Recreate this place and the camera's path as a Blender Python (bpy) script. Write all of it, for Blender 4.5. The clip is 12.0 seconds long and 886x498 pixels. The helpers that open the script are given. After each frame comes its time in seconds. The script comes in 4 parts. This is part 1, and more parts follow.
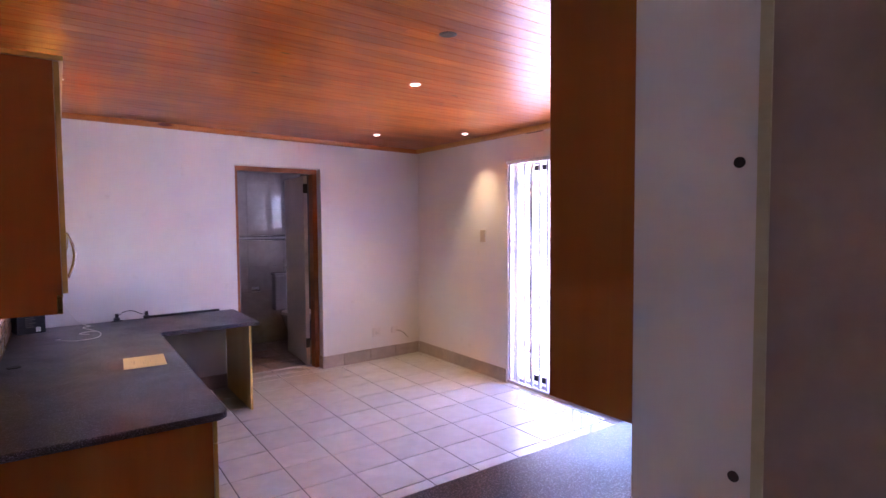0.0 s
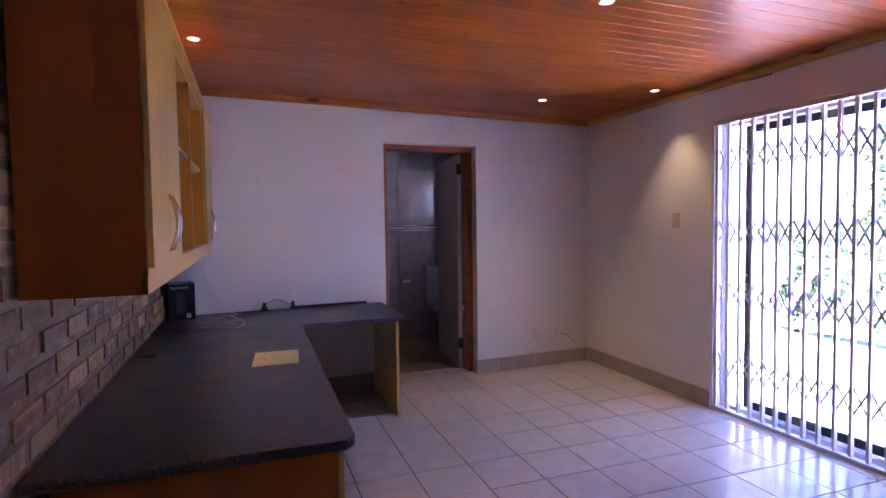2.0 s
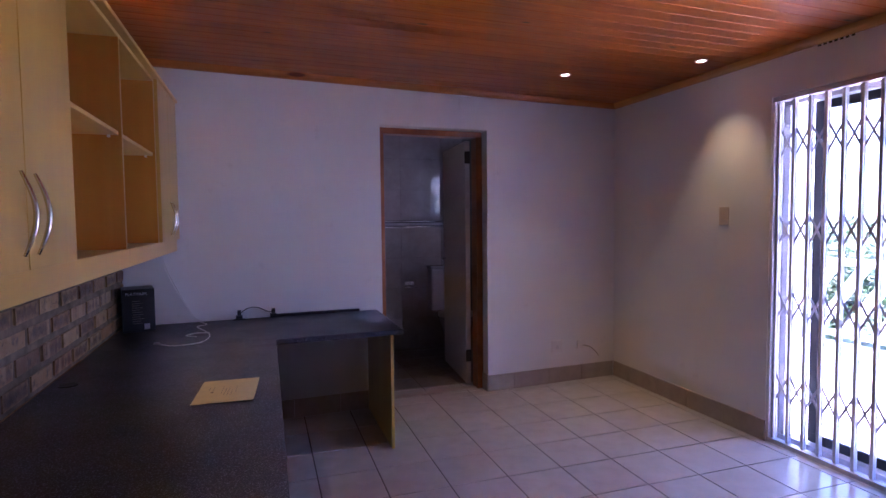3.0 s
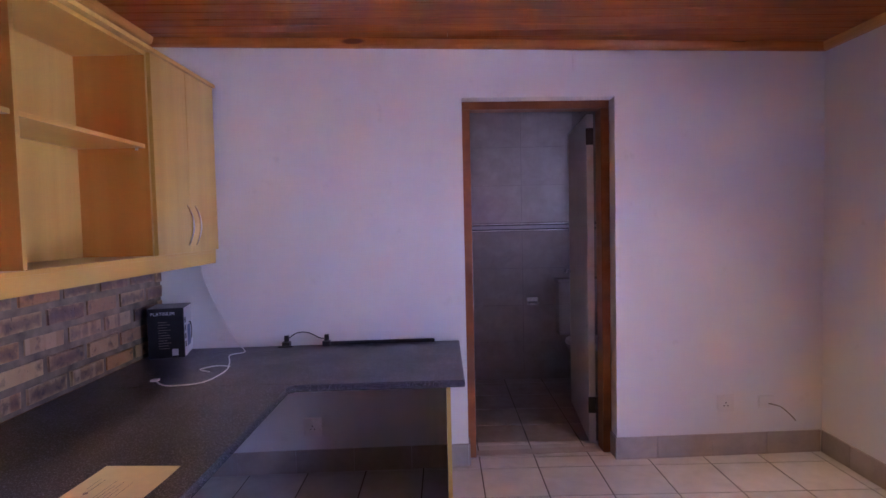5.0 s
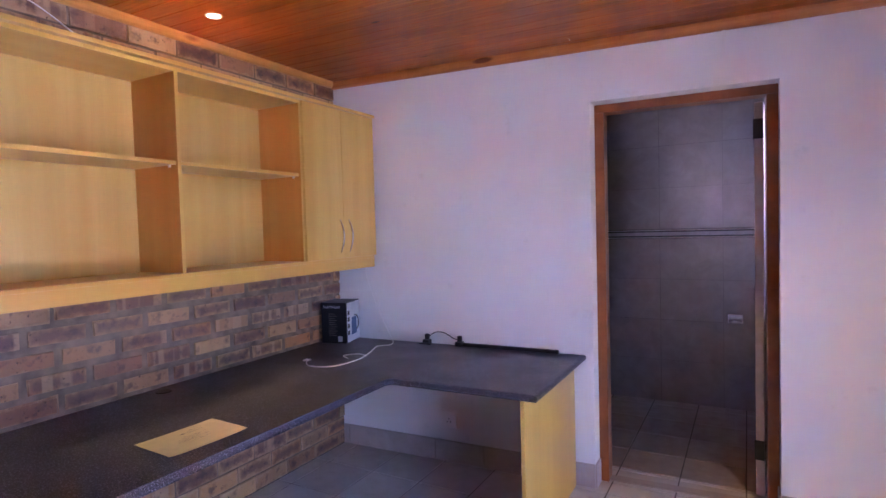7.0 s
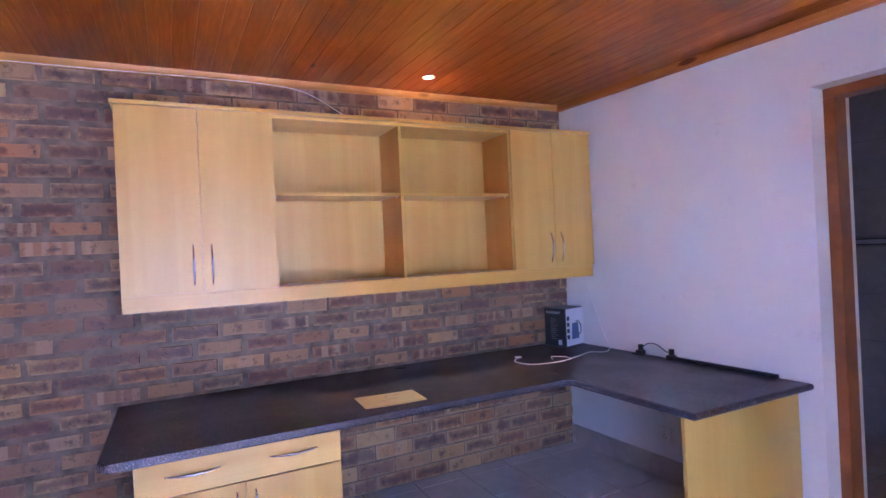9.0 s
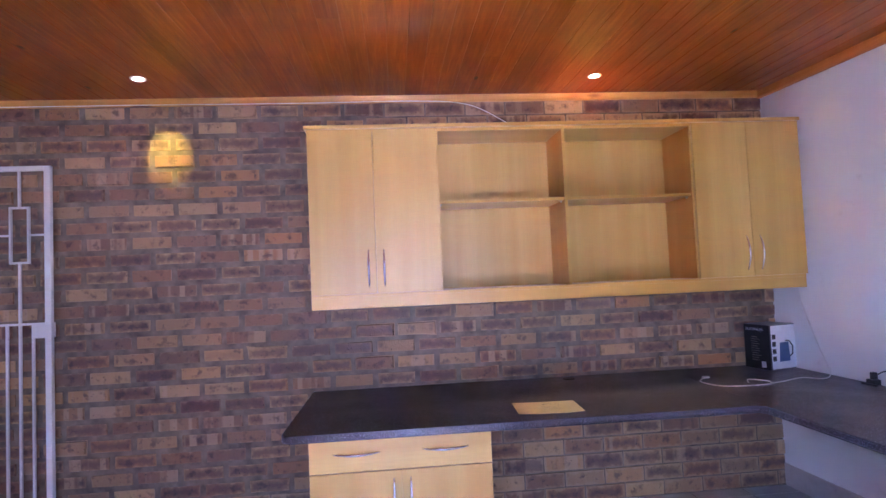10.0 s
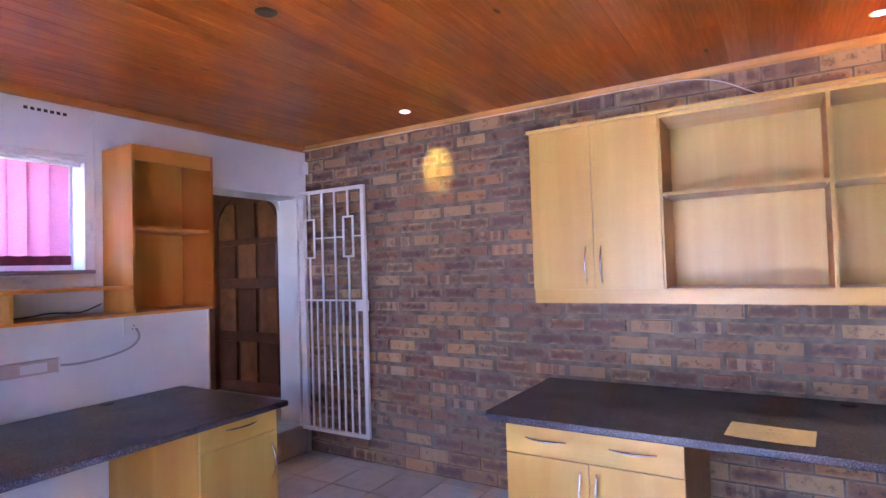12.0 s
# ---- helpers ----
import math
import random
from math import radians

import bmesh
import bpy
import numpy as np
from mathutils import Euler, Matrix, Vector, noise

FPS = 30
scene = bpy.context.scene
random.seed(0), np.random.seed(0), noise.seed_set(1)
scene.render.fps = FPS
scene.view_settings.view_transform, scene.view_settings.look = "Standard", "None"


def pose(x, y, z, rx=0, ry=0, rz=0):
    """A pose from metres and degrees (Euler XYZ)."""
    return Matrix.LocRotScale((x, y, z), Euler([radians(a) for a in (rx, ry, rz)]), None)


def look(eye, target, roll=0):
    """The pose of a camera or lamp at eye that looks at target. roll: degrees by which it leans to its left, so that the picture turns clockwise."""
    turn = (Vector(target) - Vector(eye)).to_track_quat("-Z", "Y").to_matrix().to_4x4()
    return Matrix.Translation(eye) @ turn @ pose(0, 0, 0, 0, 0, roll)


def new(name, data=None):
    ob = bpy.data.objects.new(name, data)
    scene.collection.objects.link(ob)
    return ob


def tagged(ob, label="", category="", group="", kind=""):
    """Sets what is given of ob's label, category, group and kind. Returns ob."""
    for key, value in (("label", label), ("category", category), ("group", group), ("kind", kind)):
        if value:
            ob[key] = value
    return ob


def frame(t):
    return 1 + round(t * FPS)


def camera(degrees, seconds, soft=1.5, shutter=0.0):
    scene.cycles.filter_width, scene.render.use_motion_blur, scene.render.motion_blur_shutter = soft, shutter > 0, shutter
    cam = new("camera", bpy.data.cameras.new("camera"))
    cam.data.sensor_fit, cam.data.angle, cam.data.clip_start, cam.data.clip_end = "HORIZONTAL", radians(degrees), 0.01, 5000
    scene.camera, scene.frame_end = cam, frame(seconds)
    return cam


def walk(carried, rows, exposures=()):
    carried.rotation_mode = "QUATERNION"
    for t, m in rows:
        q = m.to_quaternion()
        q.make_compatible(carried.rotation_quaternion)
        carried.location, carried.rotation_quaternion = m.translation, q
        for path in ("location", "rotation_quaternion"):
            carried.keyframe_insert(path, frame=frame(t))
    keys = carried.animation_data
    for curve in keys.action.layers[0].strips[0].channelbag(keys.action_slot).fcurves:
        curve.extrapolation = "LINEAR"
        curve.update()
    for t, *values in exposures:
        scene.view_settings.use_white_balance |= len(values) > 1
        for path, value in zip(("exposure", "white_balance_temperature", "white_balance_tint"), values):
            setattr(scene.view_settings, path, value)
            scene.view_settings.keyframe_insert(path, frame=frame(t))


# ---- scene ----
cam = camera(78.1, 12.0)
PATH = [
    (0, (0.318, -0.541, 1.548), (1.465, 1.094, 1.445), -0.4),
    (0.5, (0.411, -0.401, 1.523), (1.335, 1.37, 1.428), -0.7),
    (1, (0.476, -0.218, 1.513), (1.258, 1.621, 1.415), -0.6),
    (1.5, (0.559, -0.043, 1.488), (1.258, 1.829, 1.391), -0.8),
    (2, (0.595, 0.227, 1.4), (1.259, 2.111, 1.304), -0.8),
    (2.5, (0.694, 0.497, 1.373), (1.343, 2.386, 1.273), -0.7),
    (3, (0.847, 0.809, 1.39), (1.472, 2.706, 1.283), -0.6),
    (5, (1.563, 1.712, 1.395), (1.56, 3.71, 1.301), -1.3),
    (5.5, (1.795, 1.812, 1.44), (1.515, 3.79, 1.336), -1.1),
    (6, (1.979, 1.865, 1.434), (1.422, 3.784, 1.345), -1.3),
    (6.5, (2.172, 1.839, 1.438), (1.385, 3.676, 1.362), -1.6),
    (8.5, (3.059, 1.958, 1.465), (1.495, 3.204, 1.417), -2.2),
    (9, (3.14, 2.152, 1.432), (1.352, 3.05, 1.433), -2.7),
    (9.5, (3.187, 2.255, 1.471), (1.258, 2.785, 1.471), -2.5),
    (10, (3.196, 2.386, 1.366), (1.206, 2.566, 1.459), -2.5),
    (10.5, (3.191, 2.549, 1.453), (1.195, 2.421, 1.499), -2.5),
    (11, (3.197, 2.712, 1.453), (1.246, 2.276, 1.504), -2.2),
    (11.5, (3.226, 2.893, 1.431), (1.376, 2.137, 1.497), -2.0),
    (12, (3.192, 3.107, 1.425), (1.484, 2.069, 1.49), -1.8),
]
EXPOSURES = [(0.0, 5.58, 5450, 51), (1.0, 5.03, 5430, 50), (2.0, 4.65, 5230, 49), (3.0, 4.25, 5000, 50), (5.0, 4.97, 5180, 55), (6.5, 5.43, 5200, 48), (8.5, 5.48, 4840, 46), (9.5, 5.38, 4970, 47), (10.5, 5.54, 5010, 46), (12.0, 5.68, 5000, 40)]
walk(cam, [(t, look(eye, target, roll)) for t, eye, target, roll in PATH], EXPOSURES)

# ---- exposure, world, sun, lamps ----
SUN_DIR = (0.16, -0.55, -0.82)
world = bpy.data.worlds.new("sky")
scene.world = world
world.use_nodes = True
wt = world.node_tree
sky = wt.nodes.new("ShaderNodeTexSky")
sky.sky_type, sky.sun_disc = "NISHITA", False
sky.sun_elevation, sky.sun_rotation = radians(55), radians(-16)
wt.links.new(sky.outputs[0], wt.nodes["Background"].inputs[0])
wt.nodes["Background"].inputs[1].default_value = 0.12
sun = new("sun", bpy.data.lights.new("sun", "SUN"))
sun.data.energy, sun.data.angle, sun.data.color = 5.0, radians(0.5), (1.0, 0.95, 0.88)
sun.matrix_world = look((6, 6, 6), (6 + SUN_DIR[0], 6 + SUN_DIR[1], 6 + SUN_DIR[2]))

# Added lamp in the unseen part of the hall, brightens jamb and gate.
hall_light = new("hall_fill_light", bpy.data.lights.new("hall_fill_light", "AREA"))
hall_light.data.shape, hall_light.data.size, hall_light.data.size_y = "RECTANGLE", 0.66, 0.46
hall_light.data.energy, hall_light.data.color = 0.12, (1.0, 0.88, 0.55)
hall_light.matrix_world = look((1.69, -1.55, 1.75), (0.4, -1.1, 1.3))

# ---- plan, in metres ----
XR, YF, YB, H, HALL = 3.77, 4.86, -0.12, 2.392, 0.21
SL0, SL1, SLZ = 1.36, 3.34, 2.10        # sliding door in the east wall
DX0, DX1, DZ = 1.68, 2.545, 2.09        # doorway in the north wall
OX0, OX1, OZ = 0.03, 0.905, 2.01         # opening in the south wall
WX0, WX1, WZ0, WZ1 = 1.655, 2.75, 1.47, 2.06   # window in the south wall
BX0, BX1, BY = 0.9, 2.95, 6.5            # bathroom
SKEW = 0.045                             # the north wall runs out of square


def north(x):
    """Face of the north wall at x."""
    return 4.715 + SKEW * x


def ceil(x):
    """Height of the ceiling at x: it falls a little towards the sliding door."""
    return H + 0.032 - 0.0145 * x



# ---- materials ----
def material(name, rough=0.5, metal=0.0, coat=0.0):
    m = bpy.data.materials.new(name)
    m.use_nodes = True
    b = m.node_tree.nodes["Principled BSDF"]
    b.inputs["Roughness"].default_value, b.inputs["Metallic"].default_value = rough, metal
    b.inputs["Coat Weight"].default_value = coat
    b.inputs["Coat Roughness"].default_value = 0.12
    return m, m.node_tree, b


def node(nt, kind, **values):
    n = nt.nodes.new(kind)
    for key, v in values.items():
        n.inputs[key.replace("_", " ")].default_value = v
    return n


def coords(nt, scale=(1, 1, 1), space="Object"):
    c, m = nt.nodes.new("ShaderNodeTexCoord"), nt.nodes.new("ShaderNodeMapping")
    m.inputs["Scale"].default_value = scale
    nt.links.new(c.outputs[space], m.inputs["Vector"])
    return m.outputs[0]


def world_coords(nt, scale=(1, 1, 1)):
    g, m = nt.nodes.new("ShaderNodeNewGeometry"), nt.nodes.new("ShaderNodeMapping")
    m.inputs["Scale"].default_value = scale
    nt.links.new(g.outputs["Position"], m.inputs["Vector"])
    return m.outputs[0]


def noise_of(nt, vec, scale, detail=4.0, rough=0.55, distortion=0.0):
    n = node(nt, "ShaderNodeTexNoise", Scale=scale, Detail=detail, Roughness=rough, Distortion=distortion)
    nt.links.new(vec, n.inputs["Vector"])
    return n.outputs["Fac"]


def ramp(nt, fac, *stops):
    r = nt.nodes.new("ShaderNodeValToRGB")
    el = r.color_ramp.elements
    while len(el) < len(stops):
        el.new(0.5)
    for e, (p, c) in zip(el, stops):
        e.position, e.color = p, (c if len(c) == 4 else (*c, 1))
    nt.links.new(fac, r.inputs[0])
    return r.outputs[0]


def mix(nt, fac, a, b, mode="MIX"):
    n = nt.nodes.new("ShaderNodeMix")
    n.data_type, n.blend_type = "RGBA", mode
    for sock, v in ((n.inputs[0], fac), (n.inputs[6], a), (n.inputs[7], b)):
        if isinstance(v, (int, float)):
            sock.default_value = v
        elif isinstance(v, tuple):
            sock.default_value = (*v[:3], 1)
        else:
            nt.links.new(v, sock)
    return n.outputs[2]


def bump(nt, b, height, strength=0.2, distance=0.002):
    n = node(nt, "ShaderNodeBump", Strength=strength, Distance=distance)
    nt.links.new(height, n.inputs["Height"])
    nt.links.new(n.outputs[0], b.inputs["Normal"])


def plain(name, colour, rough=0.5, metal=0.0, vary=0.06, coat=0.0, scale=30):
    m, nt, b = material(name, rough, metal, coat)
    v = world_coords(nt)
    f = noise_of(nt, v, scale, 5)
    lo, hi = tuple(c * (1 - vary) for c in colour), tuple(min(1, c * (1 + vary)) for c in colour)
    nt.links.new(ramp(nt, f, (0.3, lo), (0.7, hi)), b.inputs["Base Color"])
    r = ramp(nt, noise_of(nt, v, scale * 0.2, 3), (0.3, (rough * 0.85,) * 3), (0.7, (min(1, rough * 1.15),) * 3))
    nt.links.new(r, b.inputs["Roughness"])
    bump(nt, b, f, 0.08, 0.001)
    return m


def plaster_material():
    m, nt, b = material("painted plaster", 0.75)
    v = world_coords(nt)
    big, fine = noise_of(nt, v, 1.6, 5), noise_of(nt, v, 60, 6)
    c = ramp(nt, big, (0.3, (0.78, 0.77, 0.77)), (0.7, (0.83, 0.825, 0.82)))
    scuff = ramp(nt, noise_of(nt, v, 7, 7, 0.7), (0.62, (0, 0, 0)), (0.78, (1, 1, 1)))
    nt.links.new(mix(nt, scuff, c, (0.70, 0.68, 0.67)), b.inputs["Base Color"])
    bump(nt, b, mix(nt, 0.4, noise_of(nt, v, 9, 3), fine), 0.35, 0.003)
    return m


def wood_ceiling_material():
    """Varnished pine boards that run along x: each board its own tone, with grain and knots."""
    m, nt, b = material("varnished pine boards", 0.33, 0, 0.0)
    v = world_coords(nt)
    g = nt.nodes.new("ShaderNodeNewGeometry")
    isl = g.outputs["Random Per Island"]
    add = nt.nodes.new("ShaderNodeVectorMath")
    add.operation = "MULTIPLY_ADD"
    comb = nt.nodes.new("ShaderNodeCombineXYZ")
    for i in range(3):
        nt.links.new(isl, comb.inputs[i])
    nt.links.new(comb.outputs[0], add.inputs[0])
    add.inputs[1].default_value = (37, 11, 5)
    nt.links.new(v, add.inputs[2])
    mp = nt.nodes.new("ShaderNodeMapping")
    mp.inputs["Scale"].default_value = (1.2, 22, 22)
    nt.links.new(add.outputs[0], mp.inputs["Vector"])
    grain = noise_of(nt, mp.outputs[0], 2.6, 8, 0.62, 0.9)
    base = ramp(nt, grain, (0.25, (0.33, 0.066, 0.004)), (0.5, (0.45, 0.112, 0.005)), (0.75, (0.60, 0.185, 0.010)))
    tone = ramp(nt, isl, (0.0, (0.80, 0.70, 0.62)), (0.5, (0.95, 0.93, 0.9)), (1.0, (1.0, 1.0, 1.0)))
    cloud = noise_of(nt, world_coords(nt, (0.8, 3.0, 1.0)), 2.2, 4, 0.6, 0.6)
    tone = mix(nt, 1.0, tone, ramp(nt, cloud, (0.35, (0.78, 0.70, 0.66)), (0.6, (1.0, 1.0, 1.0))), "MULTIPLY")
    c = mix(nt, 1.0, base, tone, "MULTIPLY")
    kn = nt.nodes.new("ShaderNodeMapping")
    kn.inputs["Scale"].default_value = (2.1, 5.2, 1)
    nt.links.new(add.outputs[0], kn.inputs["Vector"])
    vor = node(nt, "ShaderNodeTexVoronoi", Scale=1.0, Randomness=1.0)
    nt.links.new(kn.outputs[0], vor.inputs["Vector"])
    knot = ramp(nt, vor.outputs["Distance"], (0.035, (1, 1, 1)), (0.075, (0, 0, 0)))
    nt.links.new(mix(nt, knot, c, (0.07, 0.018, 0.006)), b.inputs["Base Color"])
    rr = ramp(nt, noise_of(nt, v, 3, 4), (0.3, (0.30,) * 3), (0.7, (0.37,) * 3))
    nt.links.new(rr, b.inputs["Roughness"])
    b.inputs["Specular IOR Level"].default_value = 0.38
    bump(nt, b, grain, 0.06, 0.001)
    return m


def veneer_material(name, axis, light=1.0, rough=0.38, tint=(0.96, 0.895, 0.36)):
    """Pale beech board with long fine grain along one axis."""
    m, nt, b = material(name, rough, 0, 0.6)
    b.inputs["Coat Roughness"].default_value = 0.3
    s = [26, 26, 26]
    s[axis] = 1.3
    v = world_coords(nt, tuple(s))
    grain = noise_of(nt, v, 2.2, 7, 0.6, 0.5)
    lo, hi = (0.66 * light, 0.45 * light, 0.215 * light), (0.73 * light, 0.51 * light, 0.26 * light)
    lo, hi = tuple(a * b for a, b in zip(lo, tint)), tuple(a * b for a, b in zip(hi, tint))
    c = ramp(nt, grain, (0.25, lo), (0.75, hi))
    band = noise_of(nt, world_coords(nt, tuple(k * 0.16 for k in s)), 1.6, 2)
    c = mix(nt, ramp(nt, band, (0.36, (0, 0, 0)), (0.60, (0.9,) * 3)), c, tuple(a * b for a, b in zip(lo, (0.94, 0.84, 0.62))))
    nt.links.new(c, b.inputs["Base Color"])
    bump(nt, b, grain, 0.05, 0.001)
    return m


def brick_material():
    """Clinker bricks: each its own tone from buff through orange to plum, with paler edges, burnt cores or bars across, and dark pits."""
    m, nt, b = material("clinker brick", 0.6)
    info = nt.nodes.new("ShaderNodeObjectInfo")
    geo = nt.nodes.new("ShaderNodeNewGeometry")

    def maths(op, a, c, clamp=False):
        n = nt.nodes.new("ShaderNodeMath")
        n.operation, n.use_clamp = op, clamp
        for sock, v in zip(n.inputs, (a, c)):
            if isinstance(v, (int, float)):
                sock.default_value = v
            else:
                nt.links.new(v, sock)
        return n.outputs[0]

    rnd = maths("FRACT", maths("ADD", info.outputs["Random"], geo.outputs["Random Per Island"]), 0)
    rnd2 = maths("FRACT", maths("MULTIPLY", rnd, 17.31), 0)
    rnd3 = maths("FRACT", maths("MULTIPLY", rnd, 91.7), 0)
    v = world_coords(nt)
    tone = ramp(nt, rnd, (0.0, (0.306, 0.152, 0.070)), (0.16, (0.153, 0.080, 0.058)), (0.32, (0.429, 0.256, 0.117)), (0.48, (0.204, 0.109, 0.070)),
                (0.64, (0.531, 0.342, 0.156)), (0.78, (0.245, 0.123, 0.070)), (0.9, (0.449, 0.218, 0.078)), (1.0, (0.510, 0.332, 0.148)))
    drift = ramp(nt, noise_of(nt, v, 7, 3), (0.4, (0, 0, 0)), (0.65, (0.3,) * 3))
    tone = mix(nt, drift, tone, (0.30, 0.16, 0.075))
    uv = nt.nodes.new("ShaderNodeTexCoord").outputs["UV"]
    sep = nt.nodes.new("ShaderNodeSeparateXYZ")
    nt.links.new(uv, sep.inputs[0])
    du = maths("MINIMUM", sep.outputs[0], maths("SUBTRACT", 1.0, sep.outputs[0]))
    dv = maths("MINIMUM", maths("MULTIPLY", sep.outputs[1], 0.36), maths("MULTIPLY", maths("SUBTRACT", 1.0, sep.outputs[1]), 0.36))
    edge = maths("MINIMUM", du, dv)
    wob = maths("MULTIPLY", maths("SUBTRACT", noise_of(nt, v, 24, 4, 0.6), 0.5), 0.24)
    core = ramp(nt, maths("ADD", edge, wob), (0.03, (0, 0, 0)), (0.15, (1, 1, 1)))
    dark = mix(nt, rnd2, (0.06, 0.038, 0.05), (0.11, 0.055, 0.045))
    has_core = ramp(nt, rnd2, (0.48, (0, 0, 0)), (0.53, (0.75,) * 3))
    c = mix(nt, mix(nt, 1.0, core, has_core, "MULTIPLY"), tone, dark)
    comb = nt.nodes.new("ShaderNodeCombineXYZ")
    nt.links.new(maths("ADD", maths("MULTIPLY", sep.outputs[0], 1.9), maths("MULTIPLY", rnd, 50)), comb.inputs[0])
    nt.links.new(maths("MULTIPLY", rnd2, 9.0), comb.inputs[1])
    bars = ramp(nt, noise_of(nt, comb.outputs[0], 2.6, 1, 0.4), (0.50, (0, 0, 0)), (0.58, (1, 1, 1)))
    has_bars = ramp(nt, rnd3, (0.80, (0, 0, 0)), (0.83, (0.6,) * 3))
    rim = ramp(nt, maths("ADD", edge, wob), (0.02, (0.42,) * 3), (0.08, (0, 0, 0)))
    c = mix(nt, mix(nt, 1.0, bars, has_bars, "MULTIPLY"), c, (0.50, 0.34, 0.20))
    c = mix(nt, rim, c, (0.48, 0.34, 0.205))
    dust = ramp(nt, noise_of(nt, v, 55, 6, 0.7), (0.6, (0, 0, 0)), (0.8, (0.12,) * 3))
    c = mix(nt, dust, c, (0.40, 0.29, 0.19))
    burnt = mix(nt, 1.0, ramp(nt, noise_of(nt, v, 16, 3, 0.6), (0.53, (0, 0, 0)), (0.64, (0.7,) * 3)), core, "MULTIPLY")
    c = mix(nt, burnt, c, (0.06, 0.038, 0.036))
    pits = noise_of(nt, v, 70, 3, 0.6)
    c = mix(nt, ramp(nt, pits, (0.65, (0, 0, 0)), (0.71, (0.9,) * 3)), c, (0.03, 0.022, 0.022))
    nt.links.new(c, b.inputs["Base Color"])
    nt.links.new(ramp(nt, noise_of(nt, v, 18, 3), (0.35, (0.45,) * 3), (0.65, (0.66,) * 3)), b.inputs["Roughness"])
    h = mix(nt, 0.5, noise_of(nt, v, 26, 6, 0.7), ramp(nt, pits, (0.6, (1,) * 3), (0.72, (0,) * 3)))
    bump(nt, b, h, 0.75, 0.006)
    return m


def laminate_material(name="granite laminate"):
    m, nt, b = material(name, 0.3, 0, 0.1)
    v = world_coords(nt)
    sp = noise_of(nt, v, 210, 3, 0.7)
    c = ramp(nt, sp, (0.38, (0.018, 0.016, 0.024)), (0.54, (0.06, 0.052, 0.068)), (0.65, (0.27, 0.25, 0.31)))
    nt.links.new(c, b.inputs["Base Color"])
    nt.links.new(ramp(nt, noise_of(nt, v, 5, 4), (0.3, (0.30,) * 3), (0.7, (0.42,) * 3)), b.inputs["Roughness"])
    bump(nt, b, noise_of(nt, v, 160, 2), 0.12, 0.001)
    return m


def tile_material(name, lo, hi, rough=0.16, mottle=9.0):
    m, nt, b = material(name, rough)
    info = nt.nodes.new("ShaderNodeObjectInfo")
    v = world_coords(nt)
    f = noise_of(nt, v, mottle, 6, 0.6, 0.4)
    c = ramp(nt, f, (0.3, lo), (0.7, hi))
    t = ramp(nt, info.outputs["Random"], (0.0, (0.94, 0.935, 0.93)), (1.0, (1.0, 1.0, 1.0)))
    nt.links.new(mix(nt, 1.0, c, t, "MULTIPLY"), b.inputs["Base Color"])
    nt.links.new(ramp(nt, noise_of(nt, v, 4, 5), (0.3, (rough * 0.8,) * 3), (0.7, (rough * 1.5,) * 3)), b.inputs["Roughness"])
    bump(nt, b, noise_of(nt, v, 24, 3), 0.05, 0.002)
    return m


def glow(name, colour, power):
    m, nt, b = material(name)
    b.inputs["Base Color"].default_value = (*colour, 1)
    b.inputs["Emission Color"].default_value = (*colour, 1)
    b.inputs["Emission Strength"].default_value = power
    return m


def leaf_material():
    m, nt, b = material("garden leaves", 0.5)
    g = nt.nodes.new("ShaderNodeNewGeometry")
    nt.links.new(ramp(nt, g.outputs["Random Per Island"], (0.0, (0.03, 0.07, 0.02)), (0.6, (0.06, 0.12, 0.03)), (1.0, (0.12, 0.17, 0.06))), b.inputs["Base Color"])
    b.inputs["Transmission Weight"].default_value = 0.0
    return m


PLASTER = plaster_material()
PINE = wood_ceiling_material()
BRICK = brick_material()
LAMINATE = laminate_material()
BEECH_Z, BEECH_Y, BEECH_X = veneer_material("beech upright", 2, 0.95), veneer_material("beech along y", 1), veneer_material("beech along x", 0)
BEECH_BACK = veneer_material("beech back panel", 2, 0.93, 0.45, (0.97, 0.94, 0.46))
# Same beech for the sides, with warm bounced light put into the colour.
WARM_SIDE_Z, WARM_SIDE_X = veneer_material("warm-lit beech upright", 2, 0.97, 0.38, (0.93, 0.66, 0.22)), veneer_material("warm-lit beech along x", 0, 0.98, 0.38, (0.95, 0.62, 0.22))
# Same beech again, darkened and reddened for end panels that stand in shade.
SHADED_END_Z = veneer_material("shaded beech end panel", 2, 0.72, 0.38, (0.86, 0.40, 0.10))
for side_mat in (WARM_SIDE_Z, WARM_SIDE_X, SHADED_END_Z):
    bsdf = side_mat.node_tree.nodes["Principled BSDF"]
    bsdf.inputs["Coat Weight"].default_value, bsdf.inputs["Specular IOR Level"].default_value = 0.0, 0.25
HALL_PAINT = plain("warm cream hall paint", (0.66, 0.50, 0.30), 0.7, 0, 0.08, 0, 6)
MORTAR = plain("brick mortar", (0.200, 0.150, 0.108), 0.9, 0, 0.45, 0, 12)
TILE = tile_material("glazed floor tile", (0.64, 0.61, 0.59), (0.75, 0.72, 0.70))
GROUT = plain("floor grout", (0.13, 0.11, 0.11), 0.85, 0, 0.15)
SKIRT = tile_material("skirting tile", (0.40, 0.34, 0.31), (0.50, 0.44, 0.40), 0.37)
BATH_TILE = tile_material("glossy bathroom tile", (0.26, 0.225, 0.215), (0.32, 0.285, 0.27), 0.05)
BATH_FLOOR = tile_material("brown-grey bathroom floor tile", (0.42, 0.36, 0.33), (0.52, 0.46, 0.42), 0.10)
